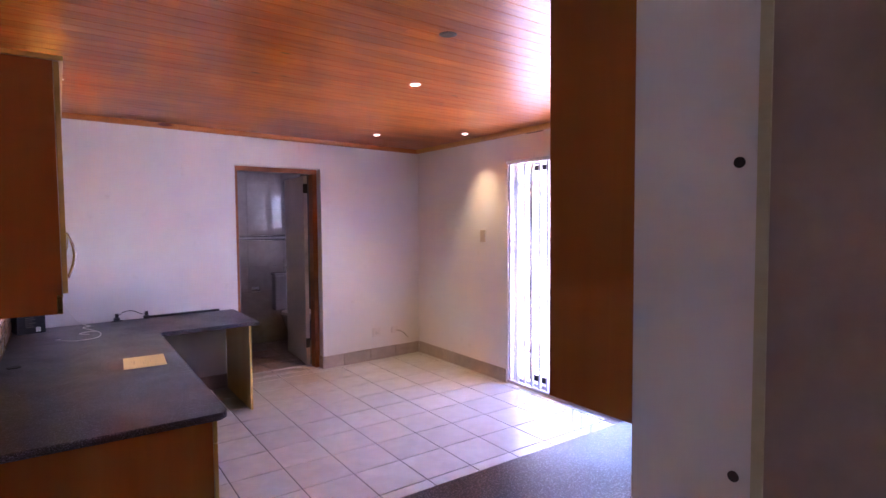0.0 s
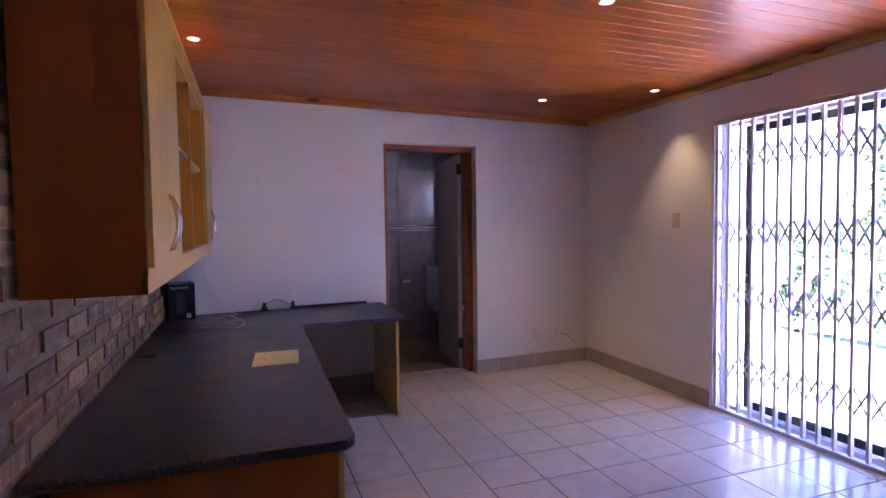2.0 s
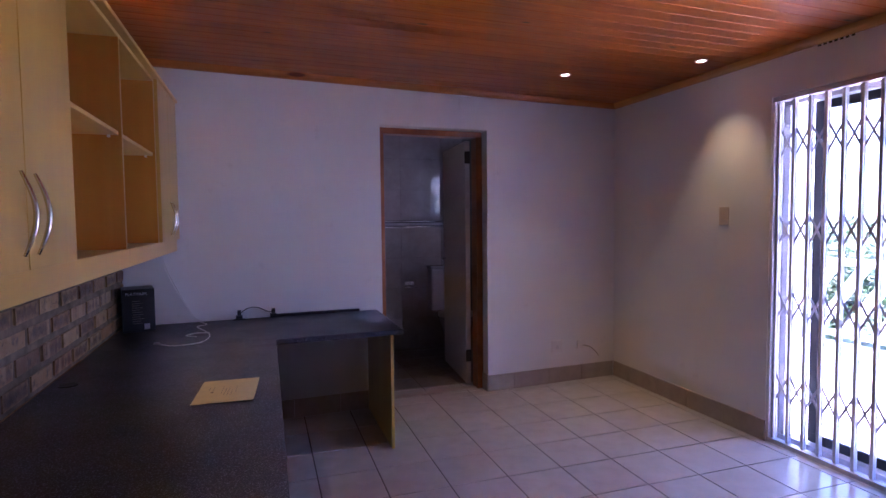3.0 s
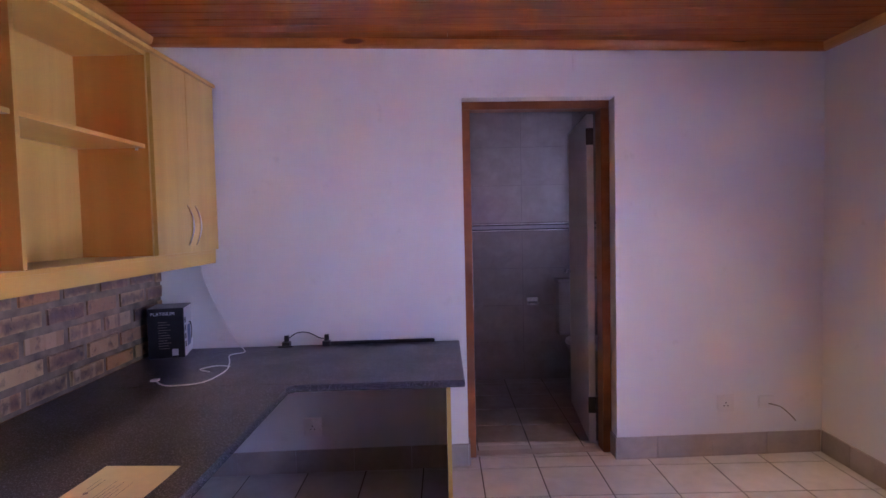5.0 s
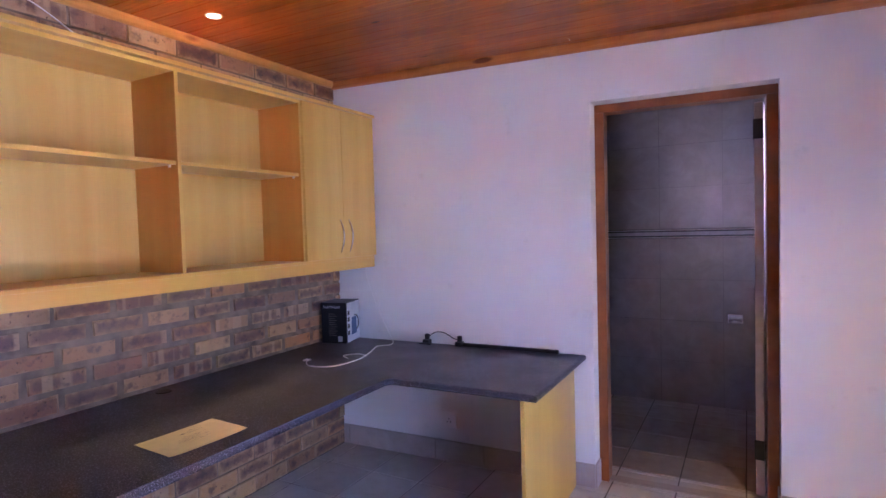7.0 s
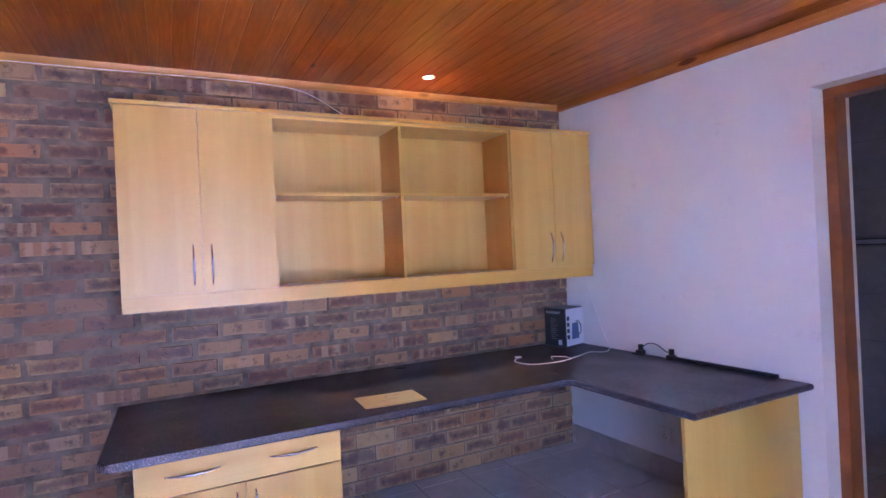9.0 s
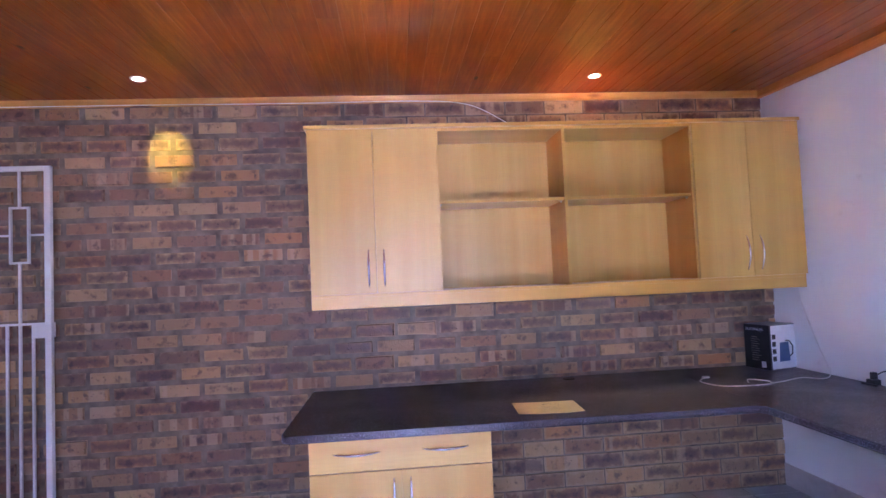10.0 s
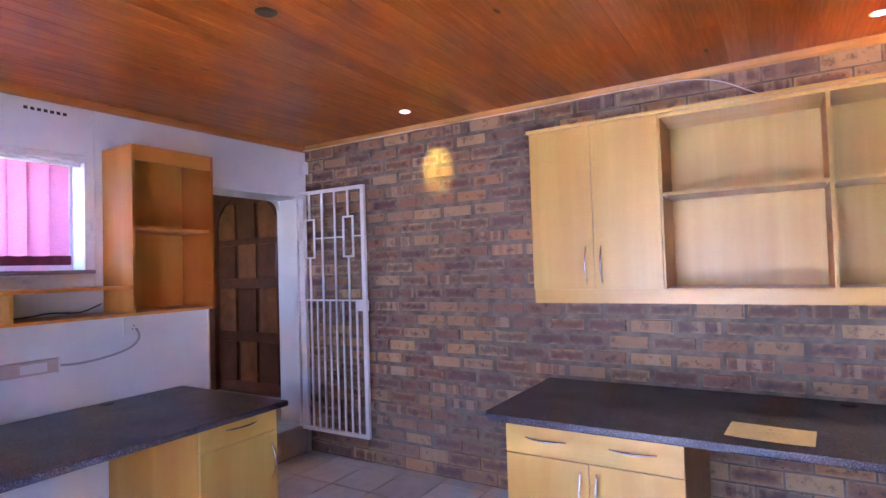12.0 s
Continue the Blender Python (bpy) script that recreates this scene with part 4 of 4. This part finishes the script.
# ---- electrical fittings ----
def plate(name, label, m, w, h, detail):
    """Wall plate, local x to the right, z up, y into the wall."""
    p = thing(name, label, "socket" if "socket" in name else "switch")
    p.matrix_world = m
    part("cover", boxes((-w / 2, -0.010, -h / 2, w / 2, 0, h / 2), bevel=0.003), IVORY if detail == "rocker" else WHITE_PLASTIC, p)
    if detail == "socket":
        for sx in (-w * 0.25, w * 0.25) if w > 0.12 else (0.0,):
            bm = bmesh.new()
            for dx, dz in ((-0.011, -0.006), (0.011, -0.006), (0, 0.012)):
                box(bm, sx + dx - 0.003, -0.0115, dz - 0.003 - 0.008, sx + dx + 0.003, -0.0098, dz + 0.003 - 0.008)
            part("pin_holes", bm, BLACK_PLASTIC, p)
            part("rocker", boxes((sx - 0.007, -0.014, h * 0.22, sx + 0.007, -0.009, h * 0.36), bevel=0.001), WHITE_PLASTIC, p)
    if detail == "rocker":
        for dz in (-0.022, 0.006):
            part("rocker", boxes((-0.012, -0.0145, dz, 0.012, -0.009, dz + 0.022), bevel=0.002), plain("ivory rocker", (0.62, 0.52, 0.42), 0.4), p)
    return p


NORTH = lambda x, z: Matrix.Translation((x, north(x), z)) @ Matrix.Rotation(math.atan(SKEW), 4, "Z")
plate("wall_socket", "white double wall socket low on the plaster wall", NORTH(3.185, 0.31), 0.10, 0.10, "socket")
plate("wall_socket", "white wall socket below the worktop", NORTH(0.80, 0.265), 0.10, 0.10, "socket")
plate("blank_plate", "white aerial outlet plate with a thin lead", NORTH(3.43, 0.31), 0.09, 0.075, "")
plate("light_switch", "white light switch beside the sliding door", Matrix.Translation((XR, 3.68, 1.395)) @ Euler((0, 0, radians(-90))).to_matrix().to_4x4(), 0.075, 0.118, "rocker")
cable("aerial_lead", "thin dark lead hanging from the wall outlet", [(3.44, north(3.5) - 0.012, 0.30), (3.50, north(3.5) - 0.03, 0.285), (3.56, north(3.5) - 0.03, 0.235), (3.59, north(3.5) - 0.025, 0.20)], 0.0035, INK)
cable("ceiling_cable", "thin white cable clipped along the brick wall top", [(0.055, -0.08, H - 0.012), (0.05, 0.9, H - 0.008), (0.05, 1.8, H - 0.011), (0.05, 2.55, H - 0.008), (0.10, 2.85, H - 0.05), (0.13, 3.05, H - 0.16), (0.14, 3.15, 2.17)], 0.0026, WHITE_PLASTIC)
conduit = part("conduit", boxes((-0.008, -0.006, 0, 0.008, 0, 0.13), bevel=0.001), WHITE_PLASTIC, None, "short white conduit above the doorway")
conduit.location = (2.316, north(2.308), 2.235)
tagged(conduit, category="conduit")
SOUTH = lambda x, z: Matrix.Translation((x, YB, z)) @ Euler((0, 0, radians(180))).to_matrix().to_4x4()
plate("wall_socket", "white wall socket under the open shelf", SOUTH(1.40, 1.135), 0.12, 0.10, "socket")
plate("wall_socket", "small white outlet beside the window", SOUTH(1.60, 1.72), 0.05, 0.07, "")
pw = thing("power_strip", "long white power trunking with sockets on the wall above the worktop", "power strip", (1.81, YB, 0.945))
part("body", boxes((0, 0, 0, 1.0, 0.04, 0.07), bevel=0.004), IVORY, pw)
part("end_cap", boxes((-0.012, 0, -0.003, 0.0, 0.043, 0.073), bevel=0.003), WHITE_PLASTIC, pw)
for k in range(4):
    part("outlet", boxes((0.05 + k * 0.24, 0.04, 0.012, 0.17 + k * 0.24, 0.044, 0.058), bevel=0.002), WHITE_PLASTIC, pw)
cable("power_lead", "grey lead running from the trunking up to the socket", [(1.80, YB + 0.02, 0.975), (1.70, YB + 0.03, 0.97), (1.55, YB + 0.03, 0.985), (1.43, YB + 0.035, 1.02), (1.385, YB + 0.035, 1.07), (1.39, YB + 0.02, 1.12)], 0.006, plain("grey lead", (0.45, 0.43, 0.44), 0.5))
cable("shelf_lead", "dark lead lying in the pigeonhole", [(1.60, YB + 0.05, 1.28), (1.72, YB + 0.08, 1.245), (1.85, YB + 0.06, 1.25), (1.98, YB + 0.10, 1.24), (2.08, YB + 0.08, 1.238)], 0.004, BLACK_PLASTIC)
cable("wall_cable", "thin white cable running down the wall beside the shelf", [(1.61, YB + 0.008, H - 0.04), (1.612, YB + 0.008, 2.1), (1.606, YB + 0.008, 1.80), (1.61, YB + 0.008, 1.36)], 0.004, WHITE_PLASTIC)
sensor = thing("alarm_sensor", "small white alarm sensor in the corner above the gate", "alarm sensor", (0.035, YB + 0.002, 2.20))
part("body", boxes((-0.03, 0, 0, 0.035, 0.045, 0.10), bevel=0.008), WHITE_PLASTIC, sensor)
rod = thing("curtain_track", "white curtain track above the pink blind", "curtain track", (1.66, YB, 2.085))
part("rail", boxes((0, 0.004, 0, 1.0, 0.018, 0.010), bevel=0.002), GATE_METAL, rod)


def vent(m, label):
    v = thing("air_vent", label, "air vent")
    v.matrix_world = m
    for k in range(7):
        part("slot", boxes((-0.10 + k * 0.03, -0.001, -0.008, -0.082 + k * 0.03, 0.0006, 0.008)), BLACK_PLASTIC, v)
    return v


vent(Matrix.Translation((XR - 0.0003, 2.96, 2.325)) @ Euler((0, 0, radians(-90))).to_matrix().to_4x4(), "row of dark air slots high on the plaster wall")
vent(Matrix.Translation((XR - 0.0003, 1.95, 2.325)) @ Euler((0, 0, radians(-90))).to_matrix().to_4x4(), "row of dark air slots high on the plaster wall")
vent(SOUTH(1.84, 2.305) @ Matrix.Translation((0, -0.0003, 0)), "row of dark air slots above the window")


# ---- downlights ----
def downlight(x, y, watts, tilt, spread, colour=(1.0, 0.75, 0.26)):
    d = thing("downlight", "small round recessed halogen downlight, lit", "ceiling light", (x, y, ceil(x)), "recessed downlights")
    bm = bmesh.new()
    n = 24
    rings = [(0.038, -0.0005), (0.037, -0.004), (0.029, -0.0045), (0.025, 0.004)]
    vs = [[bm.verts.new((r * math.cos(2 * math.pi * k / n), r * math.sin(2 * math.pi * k / n), z)) for k in range(n)] for r, z in rings]
    for a, b in zip(vs, vs[1:]):
        for k in range(n):
            bm.faces.new((a[k], a[(k + 1) % n], b[(k + 1) % n], b[k]))
    part("ring", bm, WHITE_METAL, d, "white trim ring", True)
    part("lens", disc(bmesh.new(), 0, 0, -0.0032, 0.023, 0.023, 0.002, 20), LAMP_ON, d, "glowing lens")
    lamp = new("downlight_glow", bpy.data.lights.new("downlight", "SPOT"))
    lamp.data.energy, lamp.data.color = watts, colour
    lamp.data.spot_size, lamp.data.spot_blend, lamp.data.shadow_soft_size = radians(spread), 1.0, 0.02
    lamp.matrix_world = look((x, y, ceil(x) - 0.012), (x + tilt[0], y + tilt[1], H - 1.0))
    return d


downlight(0.362, 1.136, 1.1, (-1.32, 0.0), 35, (1.0, 0.84, 0.05))
for x, y, w, tilt, spread in ((0.335, 3.52, 1.1, (-0.1, 0.0), 70), (2.15, 2.36, 0.4, (0, 0), 62), (2.86, 4.18, 0.9, (0, 0), 80), (3.50, 3.62, 0.9, (0.12, 0.0), 75)):
    downlight(x, y, w, tilt, spread)


def dead_downlight(x, y):
    """An empty fitting: dark cup in a brown ring."""
    d = thing("downlight", "small round recessed downlight, unlit and dark", "ceiling light", (x, y, ceil(x)), "recessed downlights")
    part("ring", disc(bmesh.new(), 0, 0, -0.003, 0.038, 0.042, 0.002), BRONZE, d, "dark bronze ring")
    part("cup", disc(bmesh.new(), 0, 0, -0.0045, 0.030, 0.032, 0.001), BLACK_PLASTIC, d)
    return d


dead_downlight(1.80, 1.52)


# ---- bathroom things ----
def toilet():
    t = thing("toilet", "grey-white porcelain toilet with a square cistern against the tiled wall", "toilet", (2.72, BY - 0.02, 0))
    part("cistern", boxes((-0.19, -0.17, 0.42, 0.19, -0.01, 0.87), bevel=0.02), PORCELAIN, t)
    part("lid", boxes((-0.20, -0.18, 0.87, 0.20, -0.005, 0.90), bevel=0.008), PORCELAIN, t)
    bm = bmesh.new()
    n, prof = 20, [(0.10, 0.0), (0.11, 0.12), (0.15, 0.28), (0.185, 0.38), (0.19, 0.405)]
    vs = [[bm.verts.new((r * math.cos(2 * math.pi * k / n), -0.40 + r * 1.25 * math.sin(2 * math.pi * k / n), z)) for k in range(n)] for r, z in prof]
    for a, b in zip(vs, vs[1:]):
        for k in range(n):
            bm.faces.new((a[k], a[(k + 1) % n], b[(k + 1) % n], b[k]))
    bm.faces.new(vs[0][::-1])
    bm.faces.new(vs[-1])
    part("bowl", bm, PORCELAIN, t, smooth=True)
    part("seat", disc(bmesh.new(), 0, -0.40, 0.406, 0.19, 0.185, 0.03), DOOR_WHITE, t)
    return t


toilet()
holder = thing("paper_holder", "chrome toilet paper holder on the tiled wall", "toilet paper holder", (2.33, BY - 0.012, 0.66))
part("plate", boxes((-0.05, -0.006, 0, 0.05, 0, 0.07), bevel=0.003), CHROME, holder)
part("bar", tube(bmesh.new(), [(-0.045, -0.05, 0.02), (0.045, -0.05, 0.02)], 0.008), CHROME, holder, smooth=True)
part("arm", boxes((-0.05, -0.055, 0.012, -0.042, -0.006, 0.028), (0.042, -0.055, 0.012, 0.05, -0.006, 0.028)), CHROME, holder)
kerb = tagged(part("shower_kerb", boxes((BX0 + 0.01, 5.55, 0.0, 1.36, 5.70, 0.13), bevel=0.006), SKIRT, None, "brown tiled shower kerb"), category="shower kerb")
bw = tagged(thing("window_2", "small louvred bathroom window with daylight behind", "window", (BX1 + 0.05, 5.18, 1.45)), kind="structure")
part("window_frame", boxes((-0.02, 0, 0, 0.02, 0.5, 0.02), (-0.02, 0, 0.48, 0.02, 0.5, 0.50), (-0.02, 0, 0.02, 0.02, 0.02, 0.48), (-0.02, 0.48, 0.02, 0.02, 0.5, 0.48)), WHITE_METAL, bw)
for k in range(5):
    part("louvre", boxes((-0.02, 0.02, 0.085 + k * 0.08, 0.02, 0.48, 0.091 + k * 0.08)), WHITE_METAL, bw)


# ---- garden ----
def lattice_fence():
    """White balustrade of slanting boards between rails, along the patio edge."""
    f = thing("garden_balustrade", "sunlit white timber balustrade of slanting boards at the patio edge", "balustrade", (7.6, -1.2, -0.2))
    L, n = 7.2, 20
    part("rail", boxes((-0.04, 0, 0.98, 0.05, L, 1.06), (-0.03, 0, 0.10, 0.03, L, 0.17), bevel=0.006), GARDEN_WHITE, f)
    for k in range(n):
        y = k * L / n
        bm = bmesh.new()
        q = [(y + 0.02, 0.17), (y + 0.17, 0.17), (y + 0.17 - 0.52 + 0.35, 0.98), (y - 0.15, 0.98)]
        q = [(y + 0.55, 0.17), (y + 0.70, 0.17), (y + 0.15, 0.98), (y, 0.98)]
        a = [bm.verts.new((-0.015, p, z)) for p, z in q]
        b = [bm.verts.new((0.015, p, z)) for p, z in q]
        bm.faces.new(a)
        bm.faces.new(b[::-1])
        for i in range(4):
            j = (i + 1) % 4
            bm.faces.new((a[i], b[i], b[j], a[j]))
        part("slanting_board", bm, GARDEN_WHITE, f)
    for k in range(5):
        part("post", boxes((-0.045, k * L / 4 - 0.045, 0.0, 0.045, k * L / 4 + 0.045, 1.12), bevel=0.005), GARDEN_WHITE, f)
    return f


lattice_fence()
structure("garden_wall", boxes((7.5, 6.15, -0.2, 7.7, 11.9, 3.2), (7.46, 6.12, 3.2, 7.74, 11.9, 3.26)), GARDEN_WHITE, "sunlit white garden wall")


def leaves(seed, count, centre, size, leaf):
    rng = random.Random(seed)
    verts, faces = [], []
    for k in range(count):
        u, th = rng.uniform(-1, 1), rng.uniform(0, 2 * math.pi)
        r = rng.random() ** 0.45
        lump = 1 + 0.35 * math.sin(3 * th + seed) * math.cos(4 * u + seed)
        s = math.sqrt(1 - u * u)
        c = Vector((centre[0] + size[0] * r * lump * s * math.cos(th), centre[1] + size[1] * r * lump * s * math.sin(th), centre[2] + size[2] * r * lump * u))
        d = Vector((rng.gauss(0, 1), rng.gauss(0, 1), rng.gauss(0, 0.7))).normalized()
        w = d.orthogonal().normalized() * leaf * 0.3
        i = len(verts)
        verts += [c - d * leaf, c + w, c + d * leaf, c - w]
        faces.append((i, i + 1, i + 2, i + 3))
    return verts, faces


def tree(label, x, y, z, height, spread, seed, count=5000, leaf=0.09):
    t = thing("tree", label, "tree", (x, y, z))
    rng = random.Random(seed)
    h = height * 0.45
    bm = tube(bmesh.new(), [(0, 0, 0), (0.06, 0.03, h * 0.5), (0.02, -0.03, h)], [0.13, 0.10, 0.07], 8)
    for k in range(6):
        a = k * 1.05 + rng.random()
        tube(bm, [(0.02, -0.03, h * (0.7 + 0.05 * k)), (spread * 0.35 * math.cos(a), spread * 0.35 * math.sin(a), h + height * 0.15), (spread * 0.7 * math.cos(a), spread * 0.7 * math.sin(a), h + height * 0.32)], [0.05, 0.03, 0.01], 6)
    part("trunk", bm, BARK, t)
    verts, faces = leaves(seed, count, (0, 0, height * 0.66), (spread, spread, height * 0.36), leaf)
    me = bpy.data.meshes.new("crown")
    me.from_pydata([tuple(v) for v in verts], [], faces)
    me.materials.append(LEAF)
    c = new("crown", me)
    c.parent = t
    return t


def shrub(label, x, y, z, h, r, seed, count=2500):
    t = thing("shrub", label, "shrub", (x, y, z), "garden shrubs")
    bm = bmesh.new()
    for k in range(5):
        a = k * 1.3
        tube(bm, [(0, 0, 0), (r * 0.4 * math.cos(a), r * 0.4 * math.sin(a), h * 0.7)], [0.025, 0.01], 5)
    part("stems", bm, BARK, t)
    verts, faces = leaves(seed, count, (0, 0, h * 0.55), (r, r, h * 0.5), 0.07)
    me = bpy.data.meshes.new("foliage")
    me.from_pydata([tuple(v) for v in verts], [], faces)
    me.materials.append(LEAF)
    new("foliage", me).parent = t
    return t


tree("green leafy garden tree beyond the balustrade", 9.6, 4.2, -0.5, 4.2, 1.5, 3)
tree("green leafy garden tree beyond the patio", 11.5, 1.0, -0.5, 5.0, 2.0, 5)
tree("tall dark green garden tree behind the balustrade", 9.6, 4.9, -0.5, 4.6, 1.2, 12, 8000, 0.10)
for k, (x, y, h, r) in enumerate(((8.9, 6.6, 1.8, 0.8), (9.0, 5.2, 2.1, 0.8), (9.1, 3.2, 1.9, 0.8), (8.9, 1.7, 2.0, 0.7))):
    shrub("dense green garden shrub behind the white balustrade", x, y, -0.5, h, r, 20 + k)
tree("green leafy tree outside the bathroom window", 7.5, 9.5, -0.5, 5.0, 2.2, 9)

# ---- pieces: tiles, skirting, bricks ----
def tile_mesh(name, w, d, t, mat, gap=0.0035):
    return mesh_of(name, boxes((gap, gap, 0, w - gap, d - gap, t), bevel=0.0012), mat)


P = 0.3265
GX, GY = 1.42, 2.79     # one grout crossing


def lay(parent, x0, y0, x1, y1, z, mat, pitch=P, gx=GX, gy=GY):
    """Square floor tiles between two corners, cut at the walls."""
    cache = {}
    i0, i1 = math.floor((x0 - gx) / pitch), math.ceil((x1 - gx) / pitch)
    j0, j1 = math.floor((y0 - gy) / pitch), math.ceil((y1 - gy) / pitch)
    for i in range(i0, i1):
        for j in range(j0, j1):
            a, b = max(x0, gx + i * pitch), min(x1, gx + (i + 1) * pitch)
            c, d = max(y0, gy + j * pitch), min(y1, gy + (j + 1) * pitch)
            if b - a < 0.02 or d - c < 0.02:
                continue
            key = (round(b - a, 3), round(d - c, 3))
            if key not in cache:
                cache[key] = tile_mesh("tile", b - a, d - c, 0.004, mat)
            o = new("tile", cache[key])
            o.location = (a, c, z - 0.004)
            o.parent = parent


lay(floor, 0.0, YB, XR, YF + 0.029, 0.0, TILE)
bath_floor = bpy.data.objects["floor_bathroom"]
lay(bath_floor, BX0, YF + 0.25, BX1, BY, 0.0, BATH_FLOOR)
lay(bath_floor, DX0, YF + 0.031, DX1, YF + 0.249, 0.0, TILE)
lay(hall_floor, hx0, hy0, hx1, YB - 0.305, HALL, TILE)
lay(hall_floor, OX0, YB - 0.305, OX1, YB - 0.012, HALL, TILE)
for k in range(3):
    a, b = OX0 + 0.002 + k * 0.27, min(OX0 + 0.268 + k * 0.27, OX1 - 0.002)
    part("riser_tile", boxes((a, YB - 0.012, 0.001, b, YB - 0.002, HALL), bevel=0.001), SKIRT, hall_floor)


def skirting(parent, x0, y0, x1, y1, inward, h=0.13, skew=0.0):
    L = math.hypot(x1 - x0, y1 - y0)
    dx, dy = (x1 - x0) / L, (y1 - y0) / L
    s = 0.0
    while s < L - 0.01:
        e = min(s + 0.3265, L)
        a, b = s + 0.0015, e - 0.0015
        xs = sorted((x0 + dx * a, x0 + dx * b)) if dx else sorted((x0, x0 + inward[0] * 0.010))
        ys = sorted((y0 + dy * a, y0 + dy * b)) if dy else sorted((y0, y0 + inward[1] * 0.010))
        bm = boxes((xs[0], ys[0], 0.001, xs[1], ys[1], h), bevel=0.0015)
        for v in bm.verts:
            v.co.y += skew * v.co.x
        part("skirting_tile", bm, SKIRT, parent)
        s = e


skirting(wall_north, XR - 0.012, north(0), DX1, north(0), (0, -1), 0.13, SKEW)
skirting(wall_north, DX0, north(0), 0.0, north(0), (0, -1), 0.13, SKEW)
skirting(wall_north, DX0, north(DX0) - 0.009, DX0, north(DX0) + 0.095, (1, 0))
skirting(wall_north, DX1, north(DX1) - 0.009, DX1, north(DX1) + 0.13, (-1, 0))
skirting(wall_east, XR, SL1, XR, north(XR) - 0.011, (-1, 0))
skirting(wall_east, XR, YB, XR, SL0, (-1, 0))
skirting(wall_south, OX1, YB, XR - 0.012, YB, (0, 1))


def bathroom_tiles():
    """Large glossy wall tiles with a dark border strip at 1.33 m."""
    w = bpy.data.objects["wall_bathroom"]
    rows = [(0.0, 0.335), (0.335, 0.66), (0.66, 0.985), (0.985, 1.31), (1.385, 1.71), (1.71, 2.04), (2.04, 2.38)]
    for z0, z1 in rows:
        x = BX0
        while x < BX1 - 0.01:
            b = min(x + 0.45, BX1)
            part("wall_tile", boxes((x + 0.001, BY - 0.008, z0 + 0.001, b - 0.001, BY, z1 - 0.001), bevel=0.0008), BATH_TILE, w)
            x = b
        y = YF + 0.25
        while y < BY - 0.02:
            b = min(y + 0.45, BY - 0.009)
            part("wall_tile", boxes((BX0, y + 0.001, z0 + 0.001, BX0 + 0.008, b - 0.001, z1 - 0.001), bevel=0.0008), BATH_TILE, w)
            y = b
    for z0, z1, mat in ((1.314, 1.321, CHROME), (1.322, 1.331, BLACK_PLASTIC), (1.332, 1.360, STRIP), (1.361, 1.370, BLACK_PLASTIC), (1.371, 1.377, CHROME)):
        part("border_strip", boxes((BX0 + 0.009, BY - 0.010, z0, BX1, BY, z1)), mat, w)
        part("border_strip", boxes((BX0, YF + 0.25, z0, BX0 + 0.010, BY - 0.011, z1)), mat, w)


bathroom_tiles()


def face_uv(bm, place):
    layer = bm.loops.layers.uv.verify()
    for f in bm.faces:
        for loop in f.loops:
            loop[layer].uv = place(loop.vert.co)


def brick_wall():
    """Running bond; those in the stretch the camera faces are parts, the rest one mesh."""
    rng = random.Random(11)
    ph, pw, top = 0.0925, 0.2415, ceil(0)
    z = 1.660 - 18 * ph
    shapes = []
    for k in range(8):
        bm = boxes((-0.03, 0.005, 0.005, 0.0, pw - 0.005, ph - 0.005))
        es = [e for e in bm.edges if all(v.co.x > -0.001 for v in e.verts)]
        bmesh.ops.bevel(bm, geom=es, offset=0.011, segments=3, affect="EDGES")
        r2 = random.Random(k)
        for v in bm.verts:
            if v.co.x > -0.02:
                v.co += Vector((r2.uniform(-0.0016, 0.0016), r2.uniform(-0.002, 0.002), r2.uniform(-0.002, 0.002)))
        face_uv(bm, lambda co: (co.y / pw, co.z / ph))
        shapes.append(mesh_of("brick", bm, BRICK))
    stuff = bmesh.new()
    row, count = 0, 0
    while z < top:
        y = 1.042 + (pw / 2 if row % 2 else 0) - 6 * pw + rng.uniform(-0.012, 0.012)
        while y < YF:
            a, b = max(y, YB), min(y + pw, YF)
            za, zb = max(z, 0.0), min(z + ph, top)
            if b - a > 0.03 and zb - za > 0.02:
                full = b - a > pw - 0.001 and zb - za > ph - 0.001
                seen = (a > 0.0 and a < 2.2 and z > 0.15) or (z > 0.7 and z < 1.25)
                dx = rng.uniform(-0.004, 0.0035)
                if full and seen and count < 300:
                    o = new("brick", shapes[rng.randrange(8)])
                    o.parent, o.location = wall_west, (dx, a, z)
                    o.rotation_euler = (0, 0, rng.uniform(-0.006, 0.006))
                    count += 1
                else:
                    first = len(stuff.faces)
                    box(stuff, -0.03, a + 0.005, za + 0.005, dx, b - 0.005, zb - 0.005)
                    stuff.faces.ensure_lookup_table()
                    layer = stuff.loops.layers.uv.verify()
                    for k in range(first, len(stuff.faces)):
                        for loop in stuff.faces[k].loops:
                            loop[layer].uv = ((loop.vert.co.y - y) / pw, (loop.vert.co.z - z) / ph)
            y += pw
        z += ph
        row += 1
    tagged(part("brick_remainder", stuff, BRICK, wall_west), kind="stuff")


brick_wall()
